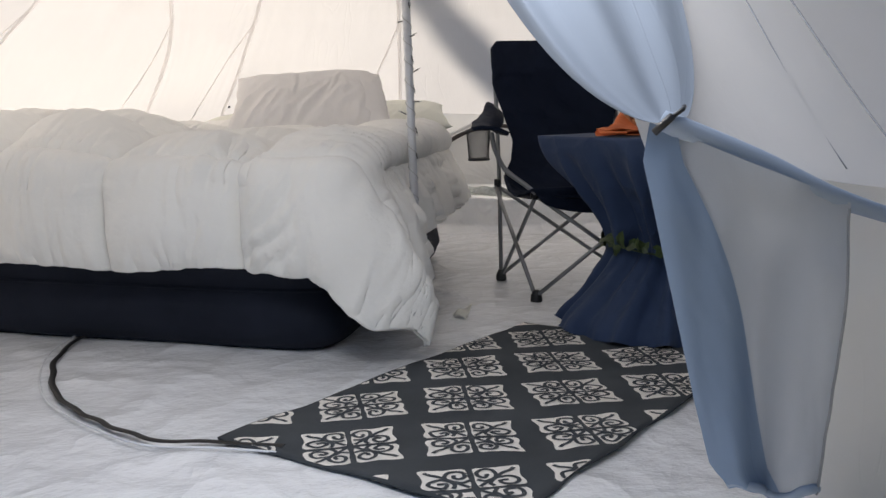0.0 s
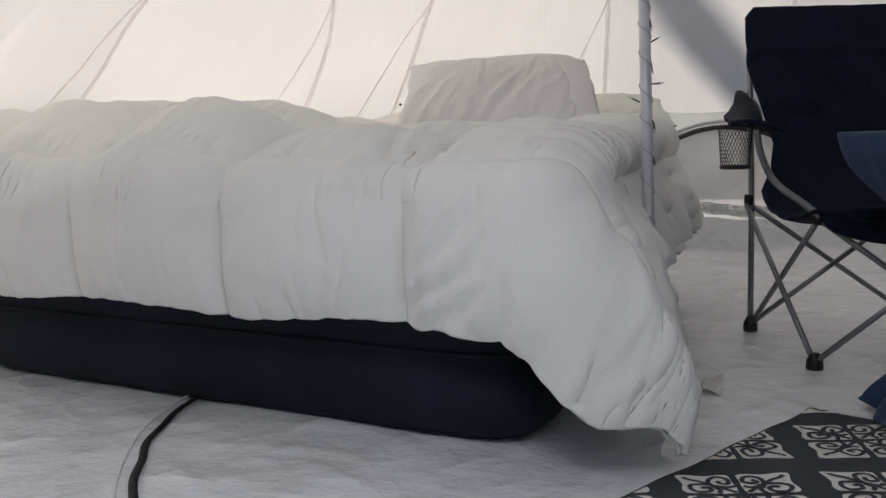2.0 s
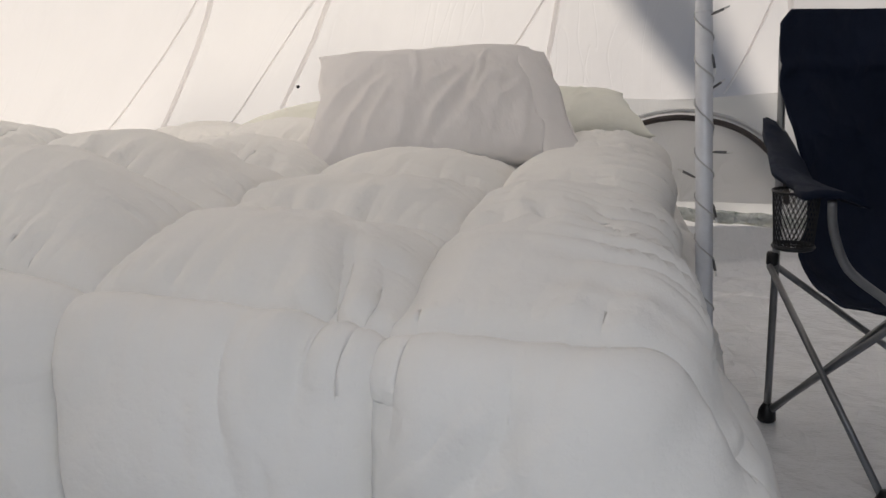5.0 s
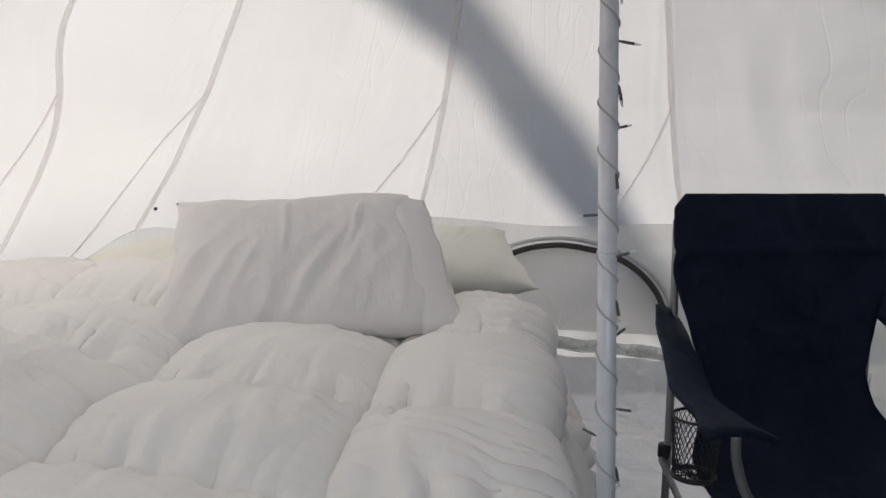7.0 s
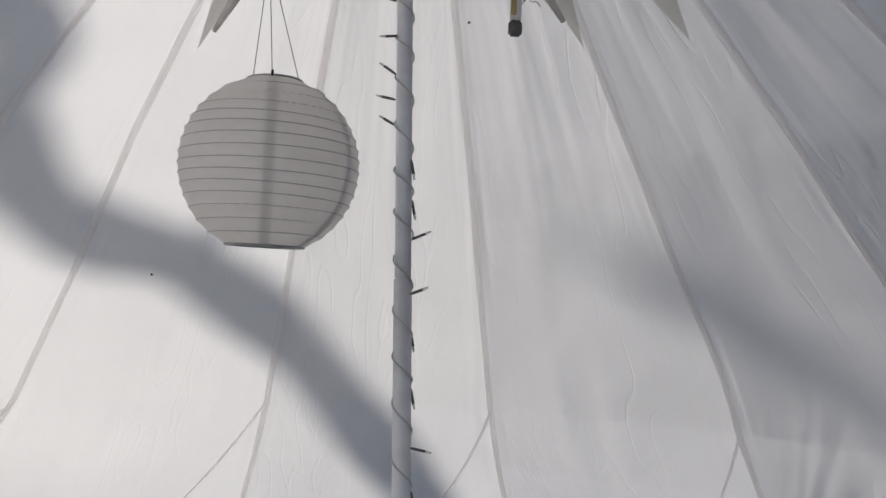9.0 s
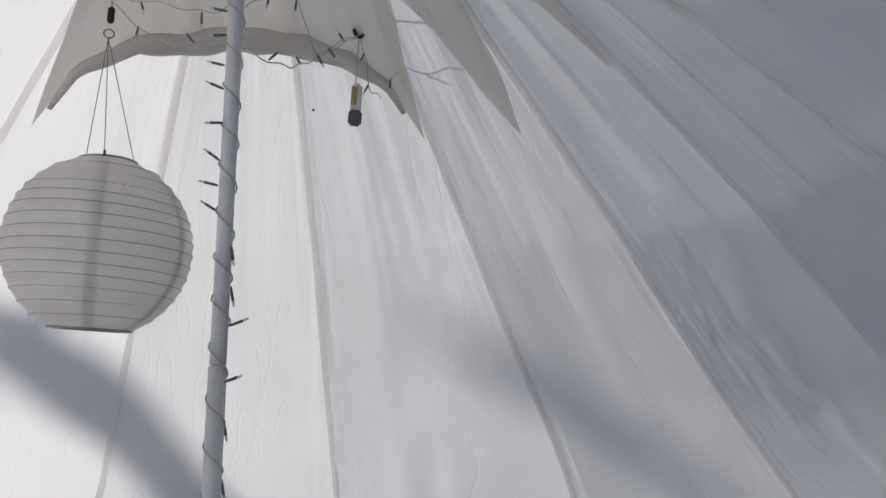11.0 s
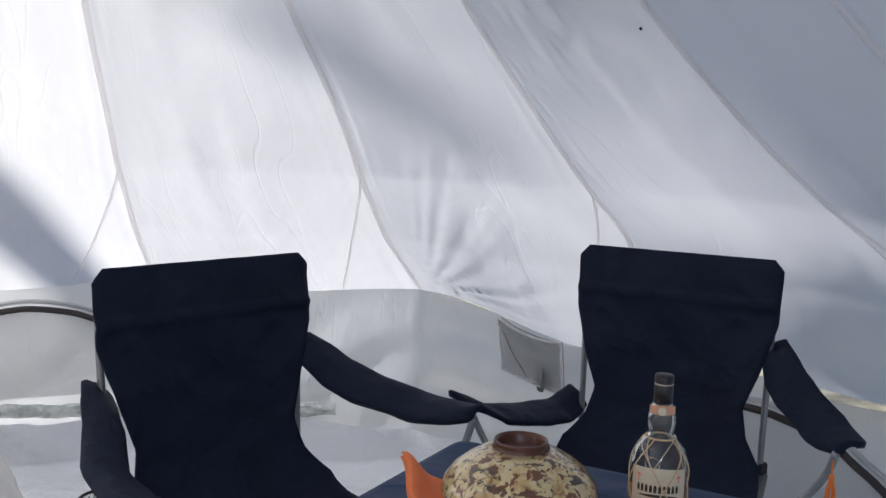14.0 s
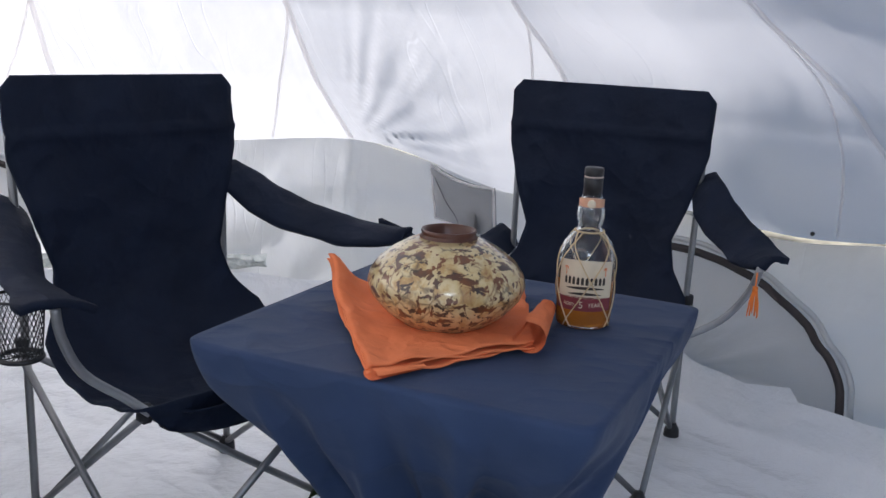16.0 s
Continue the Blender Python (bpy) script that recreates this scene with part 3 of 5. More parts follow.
    reach = ln - 0.10 * turn * ease(0.4, 0.7, ln)
    if reach < arc:
        t = reach / rr
        off, drop, n = rr * math.sin(t), rr * (1 - math.cos(t)), w * math.sin(t) + Vector((0, 0, math.cos(t)))
    else:
        t, d = math.pi / 2 - lean, reach - arc
        off, drop = rr * math.sin(t) + d * math.sin(lean), rr * (1 - math.cos(t)) + d * math.cos(lean)
        n = w * math.cos(lean) + Vector((0, 0, math.sin(lean)))
    fold = math.sin(27 * (b + 0.2 * side) + 2.6 * fbm(a * 2.5, b * 2.5))
    amp = 0.016 * ease(0.06, 0.28, side) * (1 - turn)
    pos = base + w * off + Vector((0, 0, -drop)) + n * (thick + amp * fold + 0.03 * ease(0.1, 0.25, side) * (1 - th))
    floor_z = 0.018 + 0.035 * puff
    if pos.z < floor_z:
        pos += w * (floor_z - pos.z) * 0.3
        pos.z = floor_z
    # pressed in by the pole
    near = math.exp(-((pos.y - pole_y(pos.z)) / 0.06) ** 2) * ease(0.25, 0.45, pos.z)
    if pos.x > 0.0:
        pos.x -= pos.x * near
    return pos


quilt = tagged(obj("quilt", grid(quilt_point, 480, 460), M_QUILT), "white box-stitched down quilt, rumpled, hanging over the mattress", "quilt")
sol = quilt.modifiers.new("thickness", "SOLIDIFY")
sol.thickness, sol.offset = 0.02, -1
hem_of = lambda pts: [Vector(q) + Vector((0, 0, -0.004)) for q in pts]
part("hem", tube(hem_of([quilt_point(k / 240, 0.0) for k in range(241)]), 0.0045, 6), M_QUILT, quilt, "piped white hem")
part("hem", tube(hem_of([quilt_point(0.0, k / 200) for k in range(201)]), 0.0045, 6), M_QUILT, quilt)


def pillow_mesh(w, h, t, seed, taper=0.0):
    """A stuffed pillow: u across, v up, pinched at the corners."""
    def side(sgn):
        def fn(u, v):
            x, y = 2 * u - 1, 2 * v - 1
            e = max(0.0, (1 - abs(x) ** 2.6)) ** 0.5 * max(0.0, (1 - abs(y) ** 2.6)) ** 0.5
            pinch = 1 - 0.07 * (1 - abs(x) ** 2) * abs(y) ** 4
            pinch2 = 1 - 0.07 * (1 - abs(y) ** 2) * abs(x) ** 4
            z = sgn * t / 2 * e * (1 + 0.10 * fbm(x * 1.2, y * 1.2, seed)) + 0.004 * fbm(x * 4, y * 3, seed + 2 * sgn) * e
            fan = noise.noise((x * 4.5 - y * 1.6, y * 0.9 + x * 0.4, seed + 3))
            z += sgn * 0.034 * (0.25 - abs(fan)) * e * ease(0.9, -0.6, y) + sgn * 0.007 * (0.3 - abs(noise.noise((x * 9 - y * 3, y * 1.3, seed)))) * e * ease(0.6, -0.8, y)
            if sgn > 0:          # long pressed creases
                for cx, lean in ((-0.12, 0.05), (0.36, 0.28)):
                    z += 0.009 * math.exp(-((x - cx - lean * y) / 0.020) ** 2) * ease(-0.35, 0.0, y) * ease(0.75, 0.5, y)
            pinch -= (0.10 * math.exp(-((x + 0.2) / 0.4) ** 2) - 0.03 * math.exp(-((x - 0.7) / 0.25) ** 2)) * max(0.0, y) ** 3 * (1.0 if seed < 3 else 0.0)
            return (w / 2 * x * pinch2 + taper * (1 - x) / 2 * (1 + y) / 2 + 0.01 * noise.noise((y * 3, seed, 0)), h / 2 * y * pinch + 0.012 * noise.noise((x * 3, seed, 5)), z)
        return fn
    bm = grid(side(1), 70, 54)
    other = grid(side(-1), 70, 54)
    me = bpy.data.meshes.new("tmp")
    other.to_mesh(me)
    other.free()
    bm.from_mesh(me)
    bpy.data.meshes.remove(me)
    bmesh.ops.remove_doubles(bm, verts=bm.verts[:], dist=0.0015)
    bmesh.ops.recalc_face_normals(bm, faces=bm.faces[:])
    return bm


def pillow(w, h, t, seed, m, material, label, taper=0.0):
    ob = obj("pillow", pillow_mesh(w, h, t, seed, taper), material)
    ob.matrix_basis = m
    return tagged(ob, label, "pillow", "pillows")


front_pillow = pillow(0.74, 0.54, 0.18, 1.0, pose(-0.60, 0.94, 0.80, 33, -2, 13), M_PILLOW, "white cotton pillow in an open-ended case, leaning on the cream pillows", 0.09)
pillow(0.72, 0.46, 0.17, 5.0, pose(-0.275, 1.50, 0.71, 14, -3, 8), M_PILLOW2, "cream pillow lying flat at the head of the bed")
pillow(0.72, 0.46, 0.17, 9.0, pose(-0.93, 1.48, 0.685, 10, -7, 18), M_PILLOW2, "cream pillow lying flat at the head of the bed")



def case_end(sgn):
    """The loose open end of the pillow case."""
    def fn(u, v):
        y = (2 * v - 1) * 0.275
        x = 0.30 + 0.115 * u + 0.012 * noise.noise((v * 4, 2.0, sgn))
        z = sgn * ((0.046 * (1 - u) + 0.012 * math.sin(math.pi * u)) * max(0.0, 1 - abs(2 * v - 1) ** 2.6) ** 0.5 + 0.004) + 0.010 * math.sin(v * 11 + sgn) * u + 0.01 * u * fbm(v * 5, u, 3.0)
        return (x, y * (1 - 0.06 * u) - 0.02 * u * math.sin(v * 3), z - 0.010 * u * u)
    return grid(fn, 8, 30)


solid(part("case_end", case_end(1), M_PILLOW, front_pillow, "loose hemmed end of the pillow case"), 0.002)
part("case_end", case_end(-1), M_PILLOW, front_pillow)


# ---- folding chairs ----
def chair_fabric(sgn=1):
    prof = smooth_path([(0, -0.27, 1.054), (0, -0.255, 0.9), (0, -0.225, 0.72), (0, -0.19, 0.56), (0, -0.10, 0.455), (0, 0.06, 0.415), (0, 0.2, 0.43), (0, 0.285, 0.455)], 7)
    lens = [0.0]
    for p0, p1 in zip(prof, prof[1:]):
        lens.append(lens[-1] + (p1 - p0).length)
    total = lens[-1]

    def half(s):
        return float(np.interp(s, [0, 0.03, 0.18, 0.33, 0.42, 0.50, 0.58, 0.70, 0.95, 1.0], [0.275, 0.303, 0.300, 0.255, 0.222, 0.240, 0.290, 0.303, 0.306, 0.300]))

    def fn(u, v):
        k = v * (len(prof) - 1)
        i = min(int(k), len(prof) - 2)
        p = prof[i].lerp(prof[i + 1], k - i)
        s = np.interp(k, range(len(prof)), lens) / total
        x = (2 * u - 1) * half(s)
        belly = (1 - (2 * u - 1) ** 2) * 0.045
        d = (prof[i + 1] - prof[i]).normalized()
        nrm = Vector((0, d.z, -d.y))
        w = 0.007 * fbm(x * 7, s * 9, 1.0) + 0.012 * (0.3 - abs(noise.noise((x * 6 + s, s * 7 - 2 * x, 4.0)))) * ease(0.25, 0.6, s)
        w -= 0.010 * math.exp(-((s - 0.13) / 0.010) ** 2)          # stitched line under the headrest
        return p + Vector((x, 0, 0)) + nrm * (belly * ease(0.05, 0.4, s) + w) * 1.0
    return grid(fn, 34, 96)


def folding_chair(m, label, attach=0.775, cup=True):
    c = thing("folding_chair", m, label, "camp chair", "folding chairs")
    solid(part("seat", chair_fabric(), M_NAVY, c, "navy polyester sling seat and back"), 0.006)
    W, F = 0.275, 0.255
    for sx in (-1, 1):
        x = sx * W
        part("rear_post", tube(smooth_path([(x, -F, 0.02), (x * 1.0, -0.265, 0.5), (x * 1.03, -0.285, 0.99)], 4), 0.0095, 10), M_STEEL, c)
        part("side_brace", tube([(x * 1.02, F, 0.03), (x * 1.06, -0.262, 0.42)], 0.0085, 10), M_STEEL, c)
        part("side_brace", tube([(x * 0.98, -F, 0.03), (x * 0.98, F + 0.01, 0.44)], 0.0085, 10), M_STEEL, c)
        part("front_brace", tube([(x, F + 0.012 * sx, 0.03), (-x, F + 0.012 * sx, 0.43)], 0.0085, 10), M_STEEL, c)
        part("rear_brace", tube([(x, -F + 0.012 * sx, 0.03), (-x, -F + 0.012 * sx, 0.42)], 0.0085, 10), M_STEEL, c)
        sp = 0.95 if sx > 0 and cup else (1.0 if cup or sx > 0 else 1.3)
        part("arm_post", tube(smooth_path([(x * 1.0, F + 0.012, 0.435), (x * (1 + 0.15 * sp), F - 0.01, 0.47), (x * (1 + 0.42 * sp), F - 0.035, 0.53), (x * (1 + 0.58 * sp), F - 0.03, 0.61), (x * (1 + 0.64 * sp), F - 0.02, 0.675 if cup or sx < 0 else 0.65)], 5), 0.0095, 10), M_STEEL, c)
        for sy in (-1, 1):
            part("foot", lathe([(0.02, 0.0), (0.024, 0.006), (0.022, 0.03), (0.014, 0.045), (0.012, 0.05)], 16), M_BLACK, c).location = (x, sy * F, 0)
        part("joint", box(x * 1.0, F - 0.005, 0.43, 0.034, 0.03, 0.04, 0.008), M_BLACK, c)
        part("joint", lathe([(0.014, 0.0), (0.016, 0.004), (0.016, 0.03), (0.014, 0.034)], 14), M_BLACK, c).location = (x * 1.02, -0.268, 0.42)

        def arm(u, v, sx=sx):
            k = v
            y = -0.29 + (0.57 if sx > 0 else 0.525) * k
            z = float(np.interp(k, [0, 0.15, 0.4, 0.7, 0.9, 1.0], [0.805, 0.775, 0.715, 0.685, 0.69, 0.70]))
            if sx > 0:
                z = float(np.interp(k, [0, 0.15, 0.4, 0.7, 0.9, 1.0], ([attach, attach - 0.035, 0.715, 0.70, 0.695, 0.695] if cup else [attach, attach - 0.03, 0.560, 0.595, 0.655, 0.678])))
            xc = sx * float(np.interp(k, [0, 0.25, 0.6, 1.0], ([0.285, 0.335, 0.425, 0.455] if cup else [0.30, 0.335, 0.415, 0.465]) if sx > 0 else ([0.30, 0.325, 0.41, 0.465] if cup else [0.29, 0.34, 0.45, 0.53])))
            wd = float(np.interp(k, [0, 0.1, 0.3, 0.6, 0.9, 1.0], [0.03, 0.04, 0.055, 0.060, 0.056, 0.02]) if sx < 0 or not cup else np.interp(k, [0, 0.08, 0.3, 0.7, 0.84, 0.93, 1.0], [0.035, 0.042, 0.047, 0.050, 0.055, 0.076, 0.070]))
            q = 2 * u - 1
            return (xc + q * wd, y, z + (0.024 if sx > 0 and cup else 0.028) * q * sx * (1 - 0.55 * k) - 0.014 * q * q + 0.004 * fbm(q * 2, k * 6, 3 + sx))
        solid(part("armrest", grid(arm, 8, 24), M_NAVY, c, "padded navy armrest"), 0.014)
    # the seat's front hem hangs as a pouch between the legs
    solid(part("front_pouch", grid(lambda u, v: (0.300 * (2 * u - 1) * (1 - 0.12 * v), 0.287 - 0.03 * v * math.sin(math.pi * u) + 0.006 * fbm(u * 5, v * 3, 2.0), 0.457 - (0.045 + 0.065 * math.sin(math.pi * u) ** 0.6) * v), 24, 8), M_NAVY, c, "navy hem hanging under the seat front"), 0.008)
    # net cup holder under one armrest
    if cup:
        tagged(part("cup_holder", lathe_net(0.475, 0.16, 0.685), M_BLACK, c), "black net cup holder", kind="stuff")
    return c


def lathe_net(cx, cy, top):
    bm = bmesh.new()
    n, rows, h = 30, 11, 0.115
    def pt(k, j):
        a = 2 * math.pi * k / n
        r = 0.047 - 0.008 * j / rows
        return Vector((cx + r * math.cos(a), cy + r * math.sin(a), top - h * j / rows))
    for k in range(n):
        for sgn in (1, -1):
            tube_into(bm, [pt(k + sgn * j * 0.5, j) for j in range(rows + 1)], 0.0009, 3, False)
    for j, r in ((0, 0.003), (rows, 0.005)):
        tube_into(bm, [pt(k, j) for k in range(n + 1)], r, 6, False)
    for k in range(0, n // 2, 2):
        tube_into(bm, [pt(k, rows), pt(k + n / 2, rows)], 0.0012, 3, False)
    return bm


folding_chair(pose(0.672, 0.442, 0, 0, 0, 195), "navy folding camp chair with grey steel legs beside the bed")
folding_chair(pose(1.735, 0.322, 0, 0, 0, 124.5), "navy folding camp chair with an orange tassel, beside the wall", 0.575, False)


# ---- table with its cloth ----
TAB_C, TAB_A, TAB_H = Vector((0.957, -0.264, 0)), 31.5, 0.665
HALF = 0.363


def square_edge(a, half, corner=0.05):
    """A rounded square's radius in direction a."""
    c, s = abs(math.cos(a)), abs(math.sin(a))
    e = 26
    return half / ((c ** e + s ** e) ** (1 / e))


def cloth_point(u, v):
    a = 2 * math.pi * u
    edge = square_edge(a, HALF)
    if v < 0.3:
        r = edge * (v / 0.3)
        z = TAB_H + 0.0015 * fbm(r * math.cos(a) * 9, r * math.sin(a) * 9)
    else:
        k = (v - 0.3) / 0.7
        z = TAB_H * (1 - k)
        waist = 0.215 + 0.02 * math.sin(3 * a)
        tight = ease(0, 0.56, k)
        r = edge * (1 - tight) + waist * tight
        if k > 0.56:
            r = waist + (0.36 + 0.05 * math.sin(2 * a + 1) - waist) * ease(0.56, 0.95, k) + 0.05 * ease(0.8, 1.0, k)
        fold = math.sin(a * 13 + 1.6 * fbm(math.cos(a) * 2, math.sin(a) * 2, 2.0) * 2)
        amp = 0.030 * ease(0.0, 0.42, k) * (1 - 0.35 * ease(0.5, 0.6, k)) + 0.01 * ease(0.62, 0.9, k)
        r += amp * fold + 0.022 * (0.35 - abs(noise.noise((math.cos(a) * 5 + z * 4, math.sin(a) * 5, z * 3)))) * ease(0.03, 0.2, k) + 0.012 * ease(0.1, 0.5, k) * fbm(math.cos(a) * 4, math.sin(a) * 4, z * 6)
        z = max(z, 0.006 + 0.012 * (fold + 1))
    return (r * math.cos(a), r * math.sin(a), z)


table = thing("folding_table", pose(TAB_C.x, TAB_C.y, 0, 0, 0, TAB_A), "square folding table hidden under a navy cloth", "table")
part("tabletop", box(0, 0, TAB_H - 0.018, HALF * 2 - 0.06, HALF * 2 - 0.06, 0.03), M_BLACK, table)
for sx in (-1, 1):
    for sy in (-1, 1):
        part("leg", tube([(sx * 0.13, sy * 0.13, TAB_H - 0.03), (sx * 0.16, sy * 0.16, 0.0)], 0.011, 10), M_STEEL, table)
tcl = obj("tablecloth", grid(cloth_point, 260, 90, closed_u=True), M_TABLECLOTH)
tcl.matrix_basis = pose(TAB_C.x, TAB_C.y, 0.003, 0, 0, TAB_A)
tagged(tcl, "navy tablecloth gathered at the waist and spread on the floor", "tablecloth")

# ---- inner cap at the top of the roof, with its rolled edge ----

def cap_height(phi):
    """Lower edge of the cap: a long arch between two seams, short points elsewhere."""
    p = phi % 360
    if 46 <= p <= 119.5:
        return float(np.interp(p, [46, 48, 56.3, 69.3, 85, 107.7, 117.4, 119.5], [2.25, 2.323, 2.374, 2.403, 2.402, 2.357, 2.285, 2.16]))
    if 15 <= p <= 46:
        return float(np.interp(p, [15, 21, 23, 25, 30, 38, 43, 45, 46], [2.5, 2.28, 2.19, 2.26, 2.42, 2.5, 2.34, 2.22, 2.25]))
    if 119.5 <= p <= 155:
        return float(np.interp(p, [119.5, 122, 127, 134, 138, 140.5, 144, 148.4, 155], [2.16, 2.32, 2.5, 2.5, 2.3, 2.17, 2.28, 2.35, 2.5]))
    _, w, d = panel(p)
    return 2.5 - 0.3 * max(0.0, 1 - min(d, w - d) / 6.0) ** 1.6


def cap_point(u, v):
    phi = 360 * u
    z0 = cap_height(phi)
    z = z0 + (2.93 - z0) * v
    return on_roof(phi, z, 0.022 + 0.012 * (1 - v) * fbm(phi * 0.2, z * 3))


M_CAP = canvas("cap_canvas", (0.72, 0.70, 0.67), 0.45, 0.4)
part("cap", grid(cap_point, 280, 14, uv=lambda u, v: (u * 4, v), closed_u=True), M_CAP, ceiling, "second layer of canvas under the peak")
roll = [on_roof(p, cap_height(p), 0.045) for p in np.linspace(118.8, 46.5, 60)]
part("rolled_edge", tube(roll, lambda s: 0.006 + 0.024 * math.sin(math.pi * s) ** 0.5 * (1 + 0.12 * math.sin(s * 37)), 12), M_CAP, ceiling, "rolled grey canvas edge")

# ---- arched window flaps in the side wall ----
WINDOW_ARCHES = [(81.5, 10.5, 0.65, 0.29), (11.0, 14.0, 0.53, 0.12)]      # centre, half width, top, foot
for k, (c, half, top, foot) in enumerate(WINDOW_ARCHES):
    def arch(t, grow=0.0, c=c, half=half, top=top, foot=foot):
        a = math.pi * t
        return c + (half + grow * 24) * math.cos(a), foot + (top - foot + grow) * math.sin(a) ** 0.9
    def arch_pt(t, grow, inward):
        phi, z = arch(t, grow)
        wob = 0.006 * fbm(t * 5, k * 3.0)
        return wall_point(phi, (z + wob) * EAVE / eave_height(phi), inward)
    win = tagged(obj("window_%d" % (k + 1), grid(lambda u, v: arch_pt(u, -(1 - v) * 0.0, 0.012) * v + (wall_point(c, foot * EAVE / eave_height(c), 0.014)) * (1 - v) + Vector((0, 0, 0)), 40, 10, uv=lambda u, v: (u * 1.1, v * 0.5)), M_WALL), "arched canvas window flap zipped shut in the tent wall", "tent window", kind="structure")
    part("zip", tube([arch_pt(t, 0.0, 0.022) for t in np.linspace(0, 1, 60)], 0.0125, 8), M_ZIP, win, "dark brown zip in an arch")
    part("piping", tube([arch_pt(t, 0.028, 0.012) for t in np.linspace(0, 1, 60)], 0.009, 8), M_WALL, win)

# ---- floor zip ----
zip_line = smooth_path([(-1.15, -0.30, 0.012), (-1.13, -0.6, 0.012), (-1.045, -0.86, 0.012), (-0.92, -1.1, 0.012), (-0.783, -1.26, 0.013), (-0.661, -1.369, 0.013), (-0.518, -1.47, 0.013), (-0.36, -1.49, 0.013), (-0.2, -1.52, 0.012)], 8)
UP = lambda p: Vector((0, 0, 1))
fzip = tagged(obj("floor_zip", strip([p + Vector((0.004 * math.sin(i * 0.9), 0.004 * math.cos(i * 0.7), 0)) for i, p in enumerate(zip_line)], 0.0095, 0.004, UP), M_BLACKZIP), "black zip curving across the groundsheet", "zip", kind="structure")
welt = []
for i, p in enumerate(zip_line):
    d = (zip_line[min(i + 1, len(zip_line) - 1)] - zip_line[max(i - 1, 0)]).normalized()
    welt.append(p + Vector((d.y, -d.x, 0)) * 0.035)
part("welt", tube(welt, 0.003, 6), M_FLOOR, fzip)

# ---- rug ----
RUG_D, RUG_N = Vector((0.547, 0.837, 0)), Vector((0.837, -0.547, 0))
RUG_A, RUG_L, RUG_W = Vector((0.405, -0.275, 0)), 1.415, 0.83       # far corner, length towards the door, width
m, nt, ns, p = mat("charcoal_rug")
n = noise_tex(nt, 4, 6)
r = ramp(ns, [(0.3, (0.038, 0.044, 0.050)), (0.75, (0.062, 0.070, 0.078))])
nt.links.new(n.outputs[0], r.inputs[0]), nt.links.new(r.outputs[0], p.inputs["Base Color"])
w = noise_tex(nt, 500, 3)
nt.links.new(bump(nt, w.outputs[0], 0.5, 0.002).outputs[0], p.inputs["Normal"])
p.inputs["Roughness"].default_value = 0.95
M_RUG = m
M_PRINT = cloth("cream_print", (0.76, 0.72, 0.66), (0.85, 0.81, 0.75), 14, 0.95, 500, 0.4)


def rug_z(x, y):
    return 0.014 + 0.006 * fbm(x * 4, y * 4, 6.0, 2)


def rug_point(u, v):
    wob = 0.012 * noise.noise((u * 5, v * 8, 3.0))
    q = RUG_A - RUG_D * (RUG_L * v + wob * (1 if v in (0, 1) else 0)) + RUG_N * (RUG_W * u + (wob if u in (0, 1) else 0))
    return (q.x, q.y, rug_z(q.x, q.y))


rug = tagged(obj("rug", grid(rug_point, 40, 60), M_RUG), "thin charcoal rug printed with cream scroll motifs", "rug")
solid(rug, 0.006, 1)


def ribbon_into(bm, pts, half, z):
    prev = None
    for i, p in enumerate(pts):
        d = (pts[min(i + 1, len(pts) - 1)] - pts[max(i - 1, 0)]).normalized()
        s = Vector((d.y, -d.x, 0)) * half
        row = (bm.verts.new((p.x + s.x, p.y + s.y, z)), bm.verts.new((p.x - s.x, p.y - s.y, z)))
        if prev:
            bm.faces.new((prev[0], prev[1], row[1], row[0]))
        prev = row


def quadrant(sx, sy, seed):
    """Outline of one cream leaf of a motif and its dark scrolls, in metres from the motif's middle."""
    rnd = random.Random(seed)
    size = 0.108
    j = lambda: rnd.uniform(-0.03, 0.03)
    outline = [(0.08, 0.08), (0.35, 0.065 + j()), (0.7, 0.07), (0.96, 0.08), (1.02, 0.26 + j()), (0.96, 0.5), (0.99, 0.75 + j()), (1.02, 0.99), (0.8, 1.0 + j()), (0.52, 0.96), (0.25, 1.0 + j()), (0.07, 0.96), (0.07, 0.66), (0.045, 0.33 + j())]
    scrolls = []
    for flip in (False, True):
        pts = [(0.07, 0.40), (0.22, 0.34), (0.40, 0.42), (0.60, 0.50), (0.80, 0.44), (0.87, 0.27), (0.76, 0.14), (0.58, 0.14), (0.50, 0.25), (0.57, 0.34), (0.68, 0.30)]
        pts = [(x + j(), y + j()) for x, y in pts]
        if flip:
            pts = [(y, x) for x, y in pts]
        scrolls.append([(p.x, p.y) for p in smooth_path([(x, y, 0) for x, y in pts], 4)])
    tip = [(0.10, 0.10), (0.45, 0.46), (0.66, 0.68), (0.80, 0.76), (0.90, 0.88)]
    scrolls.append([(p.x, p.y) for p in smooth_path([(x, y, 0) for x, y in tip], 3)])
    conv = lambda q: Vector((sx * q[0] * size, sy * q[1] * size, 0))
    return [conv(q) for q in outline], [[conv(q) for q in sc] for sc in scrolls]


def clip_to_rug(bm):
    for co, no in ((RUG_A, RUG_D), (RUG_A - RUG_D * RUG_L, -RUG_D), (RUG_A, -RUG_N), (RUG_A + RUG_N * RUG_W, RUG_N)):
        bmesh.ops.bisect_plane(bm, geom=bm.verts[:] + bm.edges[:] + bm.faces[:], plane_co=co - no * 0.006, plane_no=no, clear_outer=True)


